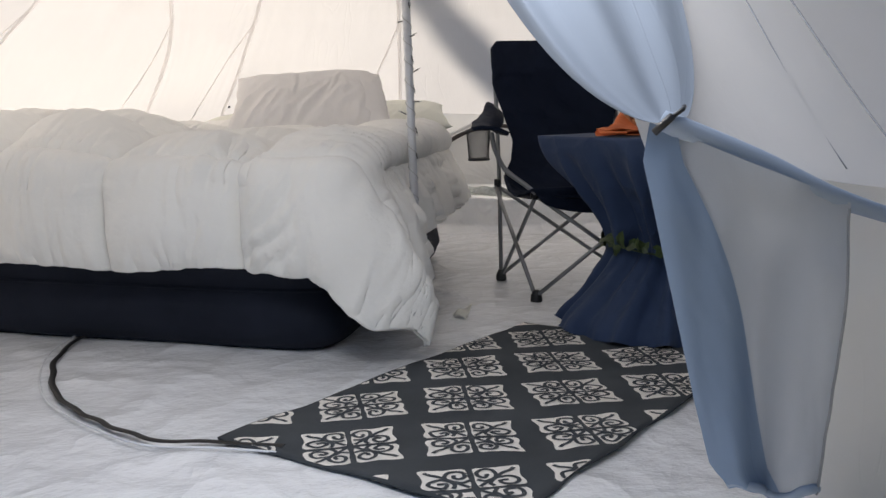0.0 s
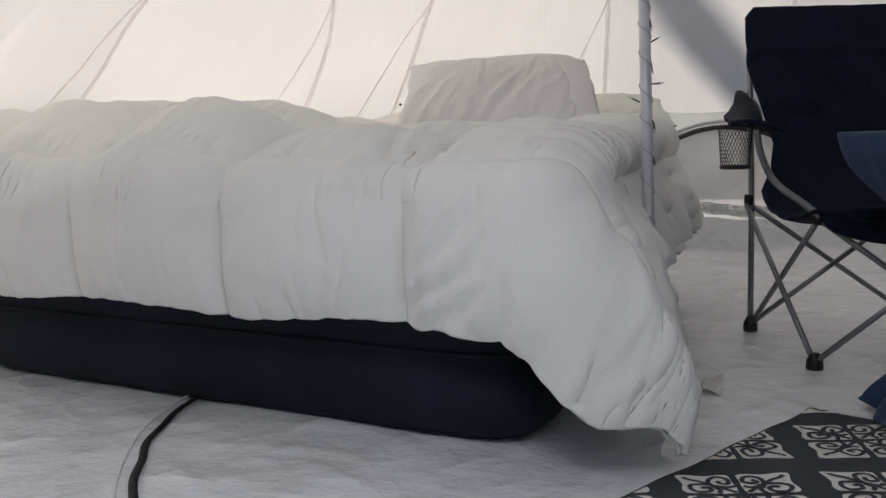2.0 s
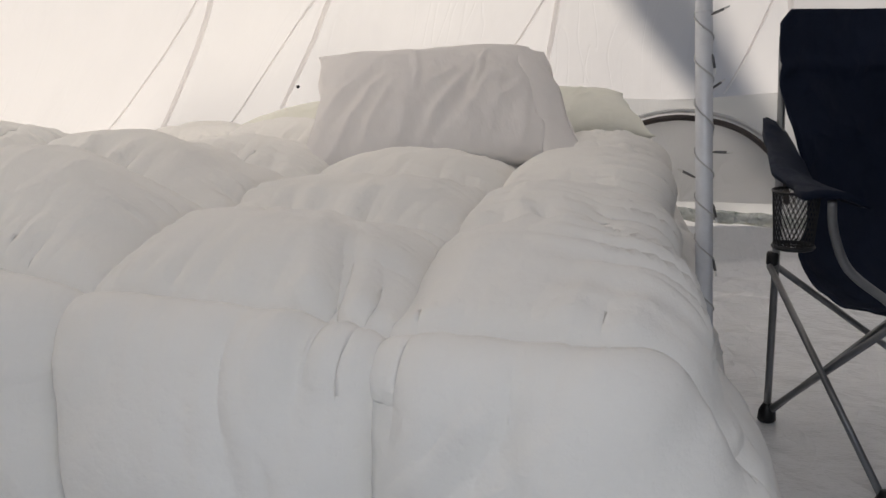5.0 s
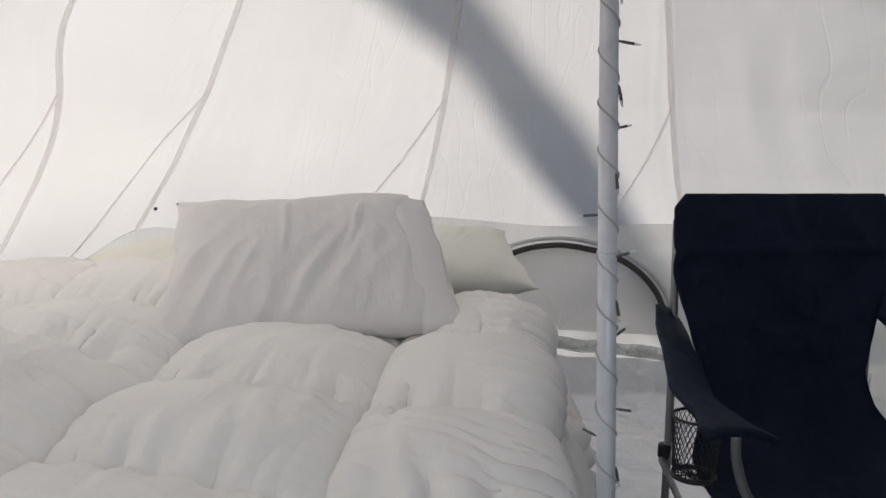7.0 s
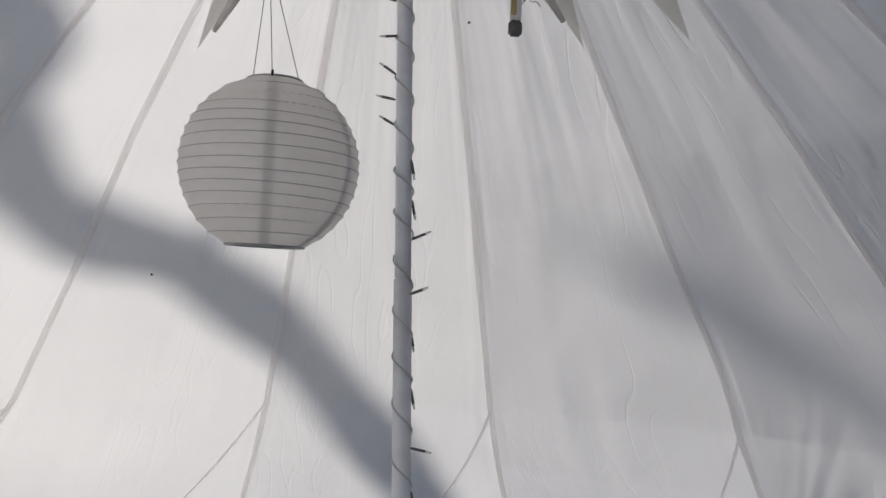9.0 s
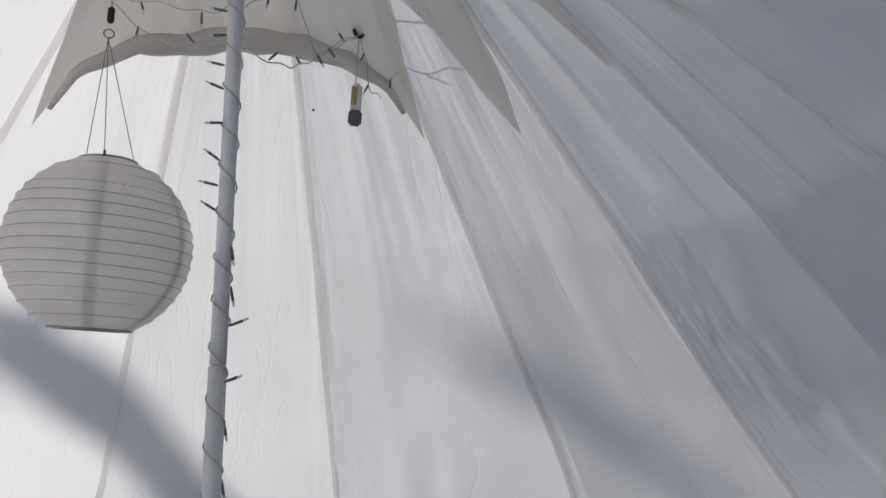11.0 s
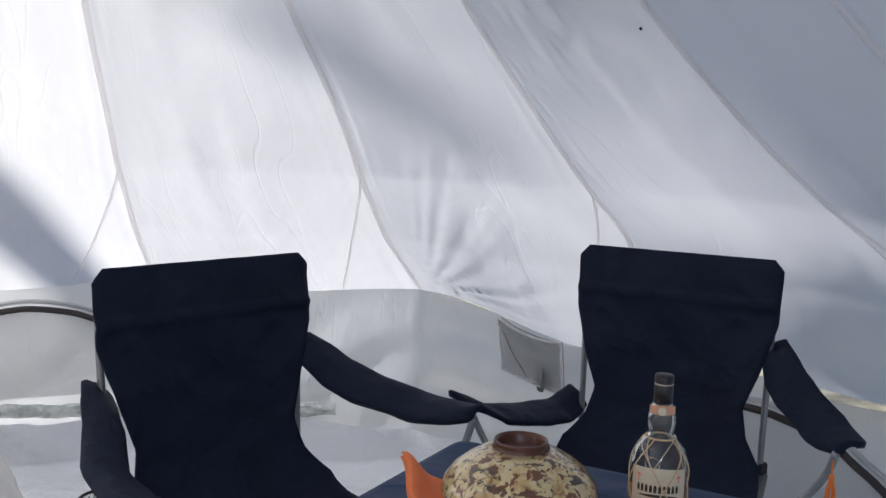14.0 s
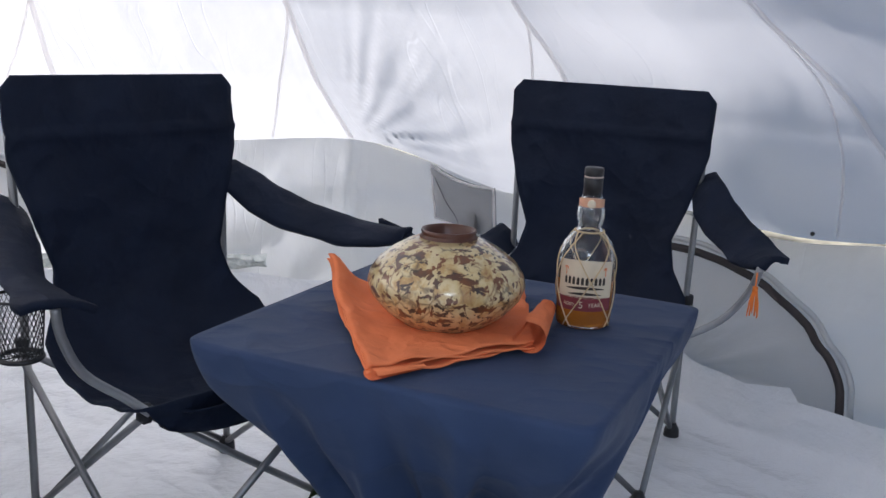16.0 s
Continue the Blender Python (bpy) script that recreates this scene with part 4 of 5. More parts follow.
G1, G2, G0 = Vector((0.277, 0.05, 0)), Vector((0.015, -0.305, 0)), Vector((0.485, -0.82, 0))
for i in range(-4, 4):
    for k in range(-3, 5):
        c = G0 + G1 * i + G2 * k
        turn = Matrix.Rotation(radians(10 + 3 * math.sin(i * 3 + k)), 3, "Z")
        cream, dark = bmesh.new(), []
        for q, (sx, sy) in enumerate(((1, 1), (-1, 1), (-1, -1), (1, -1))):
            outline, scrolls = quadrant(sx, sy, i * 37 + k * 11 + q)
            ol = [c + turn @ v for v in smooth_path(outline + outline[:1], 2)[:-1]]
            vs = [cream.verts.new((v.x, v.y, 0)) for v in ol]
            cream.faces.new(vs if sx * sy > 0 else vs[::-1])
            for sc in scrolls:
                dark.append(bmesh.new())
                ribbon_into(dark[-1], [c + turn @ v for v in sc], 0.0048, 0)
        bmesh.ops.triangulate(cream, faces=cream.faces[:])
        for bm, lift in [(cream, 0.0012)] + [(b, 0.0024) for b in dark]:
            clip_to_rug(bm)
            for v in bm.verts:
                v.co.z = rug_z(v.co.x, v.co.y) + lift
            bmesh.ops.recalc_face_normals(bm, faces=bm.faces[:])
        if len(cream.faces) > 3:
            mo = part("motif", cream, M_PRINT, rug)
            for b in dark:
                if len(b.faces) > 3:
                    part("scroll", b, M_RUG, mo)
        else:
            cream.free()

# a scrap of paper beside the bed
scrap = tagged(obj("paper_scrap", grid(lambda u, v: (0.15 + 0.05 * u + 0.02 * v, -0.16 + 0.13 * v - 0.02 * u, 0.012 + 0.02 * u * v + 0.006 * math.sin(u * 4 + v * 3)), 6, 8), M_PILLOW2), "crumpled cream paper scrap on the groundsheet", "paper")
solid(scrap, 0.001)

# ---- light string on the pole ----
M_LED = plain("led_lens", (0.75, 0.75, 0.72), 0.2)
M_GREY = plain("dark_grey_plastic", (0.11, 0.11, 0.11), 0.5)
string = thing("light_string", label="clear cable light string wound round the pole with tiny bulbs", category="light string")
helix = []
for i in range(int((2.32 - 0.30) / 0.077 * 14)):
    a = 2 * math.pi * i / 14
    z = 0.30 + 0.077 * i / 14
    helix.append(on_pole(z, -a, 0.0162) + Vector((0, 0, 0.004 * math.sin(i * 0.13))))
part("cable", tube(helix, 0.0016, 5), M_WIRE, string)


def bulb(at, way):
    at, way = Vector(at), Vector(way).normalized()
    bm = bmesh.new()
    tube_into(bm, [at, at + way * 0.006, at + way * 0.024], lambda s: 0.0014 + 0.0010 * min(1, s * 2), 6)
    b0 = part("bulb", bm, M_GREY, string)
    part("lens", tube([at + way * 0.024, at + way * 0.031, at + way * 0.034], lambda s: 0.0022 - 0.0008 * s, 6), M_LED, b0)


rnd = random.Random(4)
z = 0.62
while z < 2.34:
    left = z > 1.86 or (0.3 < (z * 3.1) % 1 < 0.42)
    ang = (math.pi if left else 0.0) + rnd.uniform(-0.9, 0.9)
    d = Vector((math.cos(ang), math.sin(ang) * 0.8, 0))
    hang = rnd.random() < 0.35 and not left
    bulb(on_pole(z, ang, 0.015), d * (0.25 if hang else 0.9) + Vector((0, 0, -1.0 if hang else rnd.uniform(-0.2, 0.6))))
    z += rnd.choice((0.045, 0.06, 0.066, 0.09))
DRAPES = [
    [(-0.256, 0.60, 2.42), (-0.155, 0.42, 2.29), (-0.07, 0.22, 2.225), tuple(on_pole(2.19, 1.5, 0.015))],
    [(-0.256, 0.60, 2.43), (-0.155, 0.43, 2.37), (-0.06, 0.25, 2.30), tuple(on_pole(2.275, 1.5, 0.015))],
    [tuple(on_pole(2.18, 0.0, 0.015)), (0.075, 0.17, 2.19), (0.135, 0.27, 2.235), (0.2, 0.38, 2.315), (0.3, 0.55, 2.425)],
    [tuple(on_pole(2.26, 0.0, 0.015)), (0.065, 0.17, 2.34), (0.115, 0.27, 2.355), (0.17, 0.34, 2.285), (0.24, 0.45, 2.355), (0.3, 0.55, 2.42)],
    [(0.3, 0.55, 2.42), (0.325, 0.56, 2.36), (0.335, 0.56, 2.3), (0.37, 0.58, 2.29)],
    [(0.37, 0.58, 2.33), (0.40, 0.57, 2.345), (0.43, 0.56, 2.40), (0.44, 0.5, 2.48)],
]
for d in DRAPES:
    pts = smooth_path(d, 6)
    part("cable", tube([p + Vector((0, 0, 0.004 * math.sin(i * 1.3))) for i, p in enumerate(pts)], 0.0013, 5), M_WIRE, string)
    for i in range(4, len(pts) - 2, 7):
        bulb(pts[i], (rnd.uniform(-0.6, 0.6), rnd.uniform(-0.4, 0.4), rnd.choice((-0.7, -1, 0.6))))

# ---- paper lantern ----
LX, LY, LZ, LR = -0.226, 0.60, 1.868, 0.198
m, nt, ns, p = mat("lantern_cloth")
ns.remove(p)
d, t = ns.new("ShaderNodeBsdfDiffuse"), ns.new("ShaderNodeBsdfTranslucent")
nn = noise_tex(nt, 9, 4)
rr = ramp(ns, [(0.3, (0.84, 0.82, 0.80)), (0.7, (0.90, 0.88, 0.86))])
nt.links.new(nn.outputs[0], rr.inputs[0])
for sh in (d, t):
    nt.links.new(rr.outputs[0], sh.inputs[0])
mx = ns.new("ShaderNodeMixShader")
mx.inputs[0].default_value = 0.5
nt.links.new(d.outputs[0], mx.inputs[1]), nt.links.new(t.outputs[0], mx.inputs[2]), nt.links.new(mx.outputs[0], ns["Material Output"].inputs[0])
M_LANTERN = m
lantern = thing("paper_lantern", label="round white ribbed lantern hung from a hook", category="lantern")
RIBS = 15
lo, hi = -0.90, 0.95


def lantern_profile(k):
    """k counts ribs from the bottom."""
    h = lo + (hi - lo) * k / RIBS
    th = math.asin(max(-1, min(1, h)))
    return LR * math.cos(th), LZ + LR * h


prof = []
for k in range(RIBS):
    (r0, z0), (r1, z1) = lantern_profile(k), lantern_profile(k + 1)
    for q in range(4):
        f = q / 4
        prof.append((r0 + (r1 - r0) * f - 0.0022 * math.sin(math.pi * f), z0 + (z1 - z0) * f))
prof.append(lantern_profile(RIBS))


def lantern_pt(u, v):
    i = min(len(prof) - 1, int(round(v * (len(prof) - 1))))
    r, z = prof[i]
    a = 2 * math.pi * u
    return (LX + r * math.cos(a), LY + r * math.sin(a), z)


part("shade", grid(lantern_pt, 64, len(prof) - 1, closed_u=True), M_LANTERN, lantern, "pale ribbed cloth shade")
for k in range(RIBS + 1):
    r, z = lantern_profile(k)
    ring = [(LX + r * math.cos(a), LY + r * math.sin(a), z + 0.002 * math.sin(a + k)) for a in np.linspace(0, 2 * math.pi, 49)]
    part("rib", tube(ring, 0.0010 if 0 < k < RIBS else 0.0026, 5), M_WIRE if 0 < k < RIBS else M_STEEL, lantern)
for a0 in np.linspace(0, 2 * math.pi, 7)[:-1] + 0.5:
    pts = [Vector((LX + (r - 0.003) * math.cos(a0), LY + (r - 0.003) * math.sin(a0), z)) for r, z in prof[::2]]
    part("lining_strip", strip(pts, 0.012, 0.0004, lambda p: Vector((p.x - LX, p.y - LY, p.z - LZ))), M_PILLOW, lantern)
tip = Vector((-0.254, 0.60, 2.335))
for a in (0.4, 2.5, 4.6):
    r, z = lantern_profile(RIBS)
    q = Vector((LX + r * math.cos(a), LY + r * math.sin(a), z))
    part("wire", tube([q, q.lerp(tip, 0.5), tip], 0.0011, 5), M_STEEL, lantern)
    part("eyelet", tube([q + Vector((0, 0, -0.004)), q + Vector((0, 0, 0.012))], 0.003, 6), M_BLACK, lantern)
ring = [tip + Vector((0.011 * math.cos(a), 0.003 * math.sin(a), 0.011 + 0.011 * math.sin(a))) for a in np.linspace(0, 2 * math.pi, 21)]
part("hook", tube(ring, 0.0018, 6), M_STEEL, lantern)
part("clip", box(-0.254, 0.60, 2.389, 0.015, 0.015, 0.036, 0.003), M_BLACK, lantern)
part("cord", tube([(-0.254, 0.60, 2.40), (-0.255, 0.605, 2.46), (-0.255, 0.61, 2.55)], 0.002, 5), M_WIRE, lantern)

# ---- small hanging charm with its clip ----
charm = thing("hanging_charm", label="small cream and black charm hanging from a black clip", category="charm")
part("cord", tube([(0.3, 0.55, 2.70), (0.3, 0.55, 2.45)], 0.002, 5), M_WIRE, charm)
ringp = [(0.3 + 0.012 * math.cos(a), 0.55, 2.433 + 0.016 * math.sin(a)) for a in np.linspace(0, 2 * math.pi, 17)]
part("clip", tube(ringp, 0.005, 6), M_BLACK, charm)
part("cord", tube([(0.3, 0.55, 2.42), (0.3, 0.55, 2.30)], 0.0014, 5), M_WIRE, charm)
part("body", box(0.304, 0.55, 2.255, 0.026, 0.016, 0.095, 0.006), M_PILLOW, charm)
part("panel", box(0.297, 0.541, 2.27, 0.013, 0.006, 0.045, 0.002), plain("yellowed_plastic", (0.45, 0.36, 0.16), 0.5), charm)
part("base", box(0.303, 0.546, 2.218, 0.03, 0.022, 0.036, 0.005), M_GREY, charm)

# ---- net pocket on the wall ----
m, nt, ns, p = mat("grey_net")
tr = ns.new("ShaderNodeBsdfTransparent")
mx = ns.new("ShaderNodeMixShader")
p.inputs["Base Color"].default_value, p.inputs["Roughness"].default_value = (0.30, 0.30, 0.31, 1), 0.9
mx.inputs[0].default_value = 0.62
nt.links.new(tr.outputs[0], mx.inputs[1]), nt.links.new(p.outputs[0], mx.inputs[2]), nt.links.new(mx.outputs[0], ns["Material Output"].inputs[0])
M_NET = m
PK = [Vector((1.890, 1.348, 0.693)), Vector((1.983, 1.078, 0.642)), Vector((1.978, 1.041, 0.456)), Vector((1.90, 1.32, 0.498))]


def pocket_pt(u, v, bulge=0.03):
    q = PK[0].lerp(PK[1], u).lerp(PK[3].lerp(PK[2], u), v)
    out = Vector((-0.85, -0.5, 0))
    sag = -0.018 * math.sin(math.pi * u) * (1 - v)
    return q + out * (bulge * math.sin(math.pi * u) * math.sin(math.pi * min(1, v * 0.9 + 0.1)) + 0.006 * fbm(u * 3, v * 3)) + Vector((0, 0, sag))


pocket = thing("net_pocket", label="grey net pocket with pale binding on the tent wall", category="pocket")
part("net", grid(pocket_pt, 14, 12), M_NET, pocket)
part("backing", grid(lambda u, v: pocket_pt(u, v, 0.0) + Vector((0.02, 0.012, 0)), 10, 8), M_NET, pocket)
for path in ([(t, 0) for t in np.linspace(0, 1, 12)], [(0, t) for t in np.linspace(0, 1, 8)], [(1, t) for t in np.linspace(0, 1, 8)], [(t, 1) for t in np.linspace(0, 1, 12)]):
    part("binding", tube([pocket_pt(a, b) for a, b in path], 0.005, 6), M_SEAM, pocket)
part("hem", grid(lambda u, v: pocket_pt(u, 0.02 + v * 0.14) + Vector((-0.006, -0.004, 0)), 12, 2), M_NET, pocket)
part("contents", grid(lambda u, v: Vector((1.95, 1.148, 0.502)) + Vector((0.03 * math.cos(6.283 * u) * math.sin(3.14 * v) * 0.6, 0.06 * math.cos(6.283 * u) * math.sin(3.14 * v), 0.05 * math.cos(3.14 * v) + 0.012 * fbm(u * 6, v * 6))), 16, 10), M_GREY, pocket, "dark crumpled bundle")
part("drawcord", tube(smooth_path([pocket_pt(0.1, 0.15) + Vector((-0.01, 0, 0)), pocket_pt(0.3, 0.5) + Vector((-0.01, 0, 0)), pocket_pt(0.4, 0.75), pocket_pt(0.42, 0.95)], 4), 0.0015, 5), M_BLACK, pocket)

# ---- on the table: napkin, pot, bottle ----
NZ = TAB_H + 0.006
NA, NB, NC, ND = Vector((0.645, -0.452, NZ)), Vector((0.965, -0.462, NZ)), Vector((1.165, -0.165, NZ)), Vector((0.79, -0.016, NZ))


def napkin_layer(lift, inset, seed):
    def fn(u, v):
        q = NA.lerp(NB, u).lerp(ND.lerp(NC, u), v)
        mid = (NA + NB + NC + ND) / 4
        q = q.lerp(mid, inset)
        e = max(abs(2 * u - 1), abs(2 * v - 1))
        z = lift + 0.010 * max(0, e - 0.6) * (1 + 1.6 * noise.noise((u * 4, v * 4, seed))) + 0.004 * fbm(u * 4, v * 4, seed)
        z += 0.055 * math.exp(-((u / 0.12) ** 2 + ((v - 1) / 0.2) ** 2)) 
        z += 0.012 * math.exp(-((u - 0.02) / 0.06) ** 2) * (0.4 + v)
        return q + Vector((0.006 * noise.noise((v * 6, seed, 1)), 0.006 * noise.noise((u * 6, seed, 4)), max(0.001, z)))
    return grid(fn, 40, 40)


napkin = thing("napkin", label="folded burnt-orange cloth napkin under the pot", category="napkin")
for i, (lift, inset) in enumerate(((0.002, 0.0), (0.009, 0.02), (0.016, 0.012))):
    solid(part("fold", napkin_layer(lift, inset, i * 3.7), M_ORANGE, napkin), 0.003, 1)
C0, C1, CN = Vector((0.940, -0.468, NZ + 0.030)), Vector((1.095, -0.325, NZ + 0.024)), Vector((0.68, -0.73, 0))
part("curled_corner", grid(lambda u, v: C0.lerp(C1, v) + (CN * math.cos(1.9 - 4.9 * u) + Vector((0, 0, 0.9)) * math.sin(1.9 - 4.9 * u)) * (0.034 - 0.014 * v) * (1 - 0.25 * u) + Vector((0, 0, 0.004 * fbm(u * 4, v * 5, 2.0))), 28, 14), M_ORANGE, napkin, "rolled corner of the napkin")

F0, F1 = NA + Vector((0.004, -0.004, 0.010)), NA.lerp(NB, 0.30) + Vector((0, -0.004, 0.010))
part("turned_fold", grid(lambda u, v: F0.lerp(F1, v) + Vector((0.006 * math.cos(5.2 * u), -0.012 * math.cos(5.2 * u), 0.0095 * math.sin(5.2 * u))) * (1 - 0.55 * v), 20, 12), M_ORANGE, napkin, "front edge folded back on itself")

m, nt, ns, p = mat("mottled_glaze")
tc = ns.new("ShaderNodeTexCoord").outputs["Object"]
wv = noise_tex(nt, 18, 4, tc)
mad = ns.new("ShaderNodeVectorMath")
mad.operation, mad.inputs[1].default_value = "MULTIPLY_ADD", (0.045, 0.045, 0.045)
nt.links.new(wv.outputs["Color"], mad.inputs[0]), nt.links.new(tc, mad.inputs[2])
base = ramp(ns, [(0.30, (0.30, 0.15, 0.045)), (0.40, (0.47, 0.31, 0.12)), (0.47, (0.55, 0.43, 0.21)), (0.56, (0.60, 0.49, 0.27)), (0.63, (0.48, 0.32, 0.12)), (0.72, (0.30, 0.15, 0.05))])
patches = noise_tex(nt, 20, 4, mad.outputs[0], None, 0.6)
nt.links.new(patches.outputs[0], base.inputs[0])
dabs = None
for scale, stretch, lo, hi in ((38, (1.0, 1.0, 2.1), 0.395, 0.43), (42, (2.2, 2.2, 1.0), 0.385, 0.42)):       # curved dark dabs, lying and standing
    n = noise_tex(nt, scale, 2, mad.outputs[0], stretch, 0.5)
    r = ramp(ns, [(lo, (1, 1, 1)), (hi, (0, 0, 0))])
    nt.links.new(n.outputs[0], r.inputs[0])
    if dabs is None:
        dabs = r.outputs[0]
    else:
        mm = ns.new("ShaderNodeMath")
        mm.operation = "MAXIMUM"
        nt.links.new(dabs, mm.inputs[0]), nt.links.new(r.outputs[0], mm.inputs[1])
        dabs = mm.outputs[0]
edge = ns.new("ShaderNodeTexVoronoi")
edge.feature = "DISTANCE_TO_EDGE"
edge.inputs["Scale"].default_value = 34
nt.links.new(mad.outputs[0], edge.inputs["Vector"])
er = ramp(ns, [(0.0, (0.75, 0.75, 0.75)), (0.10, (0, 0, 0))])
nt.links.new(edge.outputs["Distance"], er.inputs[0])
some = noise_tex(nt, 16, 2, tc)
sr = ramp(ns, [(0.46, (0, 0, 0)), (0.54, (1, 1, 1))])
nt.links.new(some.outputs[0], sr.inputs[0])
both = ns.new("ShaderNodeMath")
both.operation = "MULTIPLY"
nt.links.new(er.outputs[0], both.inputs[0]), nt.links.new(sr.outputs[0], both.inputs[1])
dark = ns.new("ShaderNodeMath")
dark.operation = "MAXIMUM"
nt.links.new(both.outputs[0], dark.inputs[0]), nt.links.new(dabs, dark.inputs[1])
hue = ramp(ns, [(0.42, (0.045, 0.028, 0.018)), (0.58, (0.16, 0.055, 0.016))])
nt.links.new(noise_tex(nt, 26, 2, tc).outputs[0], hue.inputs[0])
mc = ns.new("ShaderNodeMix")
mc.data_type = "RGBA"
nt.links.new(dark.outputs[0], mc.inputs["Factor"]), nt.links.new(base.outputs[0], mc.inputs["A"]), nt.links.new(hue.outputs[0], mc.inputs["B"]), nt.links.new(mc.outputs["Result"], p.inputs["Base Color"])
p.inputs["Roughness"].default_value = 0.28
p.inputs["Coat Weight"].default_value = 0.6
M_POT = m
M_RIM = plain("brown_clay_rim", (0.085, 0.026, 0.010), 0.35)
POT = Vector((0.887, -0.295, NZ + 0.012))
pot = thing("pottery_jar", pose(*POT), "squat mottled cream and brown pottery jar on the napkin", "pot")
part("body", lathe([(0.05, 0.0), (0.075, 0.006), (0.108, 0.03), (0.132, 0.058), (0.140, 0.080), (0.136, 0.098), (0.121, 0.119), (0.098, 0.137), (0.072, 0.152), (0.047, 0.162), (0.042, 0.15), (0.09, 0.11), (0.09, 0.05), (0.02, 0.03)], 64), M_POT, pot)
part("rim", lathe([(0.050, 0.155), (0.0515, 0.161), (0.048, 0.164), (0.0475, 0.167), (0.049, 0.170), (0.048, 0.174), (0.045, 0.174), (0.042, 0.168), (0.035, 0.14), (0.035, 0.11)], 48), M_RIM, pot, "dark brown raised rim")

m, nt, ns, p = mat("bottle_glass")
p.inputs["Base Color"].default_value, p.inputs["Roughness"].default_value, p.inputs["Transmission Weight"].default_value, p.inputs["IOR"].default_value = (0.97, 0.98, 0.97, 1), 0.02, 1.0, 1.45
M_GLASS = m
m, nt, ns, p = mat("amber_rum")
p.inputs["Base Color"].default_value, p.inputs["Roughness"].default_value, p.inputs["Transmission Weight"].default_value, p.inputs["IOR"].default_value = (0.85, 0.33, 0.05, 1), 0.0, 0.5, 1.33
M_RUM = m
M_LABEL = plain("cream_label", (0.66, 0.57, 0.42), 0.7, vary=0.04)
M_RED = plain("wine_red_label", (0.20, 0.03, 0.04), 0.6)
M_INK = plain("dark_ink", (0.03, 0.02, 0.015), 0.6)
M_RAFFIA = plain("raffia_cord", (0.62, 0.48, 0.28), 0.9)
M_PEACH = plain("peach_neck_label", (0.62, 0.33, 0.20), 0.6)
BOT = Vector((1.153, -0.363, TAB_H + 0.005))
bottle = thing("liquor_bottle", pose(BOT.x, BOT.y, BOT.z, 0, 0, 0), "part-full clear bottle of amber liquor with a net of raffia", "bottle")
outer = [(0.044, 0.0), (0.050, 0.004), (0.0515, 0.012), (0.0515, 0.125), (0.050, 0.14), (0.045, 0.156), (0.034, 0.170), (0.025, 0.178), (0.0215, 0.186), (0.0245, 0.198), (0.026, 0.208), (0.0245, 0.220), (0.019, 0.240), (0.0165, 0.25), (0.0165, 0.262)]
inner = [(max(0.006, r - 0.0035), z + (0.012 if i < 2 else 0)) for i, (r, z) in enumerate(outer)][::-1]
part("glass", lathe(outer + inner[:-1] + [(0.03, 0.014), (0.002, 0.017)], 48), M_GLASS, bottle).visible_shadow = False
part("liquor", lathe([(0.002, 0.005), (0.044, 0.006), (0.0488, 0.012), (0.0488, 0.088), (0.002, 0.0885)], 48), M_RUM, bottle, "amber liquor filling a third of the bottle")
part("capsule", lathe([(0.0172, 0.242), (0.0175, 0.275), (0.0165, 0.277), (0.0165, 0.279), (0.0175, 0.281), (0.0178, 0.292), (0.016, 0.295), (0.004, 0.2955)], 32), M_BLACK, bottle, "black stopper and sleeve")
part("band", lathe([(0.0168, 0.2765), (0.0174, 0.2768), (0.0174, 0.2792), (0.0168, 0.2795)], 32), plain("pale_band", (0.5, 0.4, 0.34), 0.5), bottle)
face = math.atan2(-1.667 - BOT.y, -0.03 - BOT.x)          # the label looks towards the door


def wrap(r, a0, a1, z0, z1, n=24):
    return grid(lambda u, v: (r * math.cos(face + a0 + (a1 - a0) * u), r * math.sin(face + a0 + (a1 - a0) * u), z0 + (z1 - z0) * v + 0.004 * math.sin(math.pi * u) * (1 if v == 1 else 0)), n, 2)


R1 = 0.0522
part("label", wrap(R1, -1.1, 1.1, 0.0605, 0.128), M_LABEL, bottle, "cream paper label")
part("label", wrap(R1, -1.1, 1.1, 0.037, 0.060), M_RED, bottle, "wine-red strip label")
part("neck_label", wrap(0.0232, -1.4, 1.4, 0.224, 0.238), M_PEACH, bottle, "peach neck label")
part("seal", lathe([(0.002, 0.0), (0.0115, 0.0), (0.0125, 0.001), (0.0125, 0.0022), (0.010, 0.003), (0.002, 0.003)], 24), M_LABEL, bottle).matrix_basis = Matrix.Translation((0.0245 * math.cos(face), 0.0245 * math.sin(face), 0.231)) @ Matrix.Rotation(face, 4, "Z") @ Matrix.Rotation(radians(90), 4, "Y") @ Matrix.Scale(0.62, 4)
part("embossed_ring", tube([(0.051 * math.cos(face - 0.25 + 0.26 * math.cos(a)), 0.051 * math.sin(face - 0.25 + 0.26 * math.cos(a)), 0.139 + 0.012 * math.sin(a)) for a in np.linspace(0, 2 * math.pi, 25)], 0.0014, 6), M_GLASS, bottle)


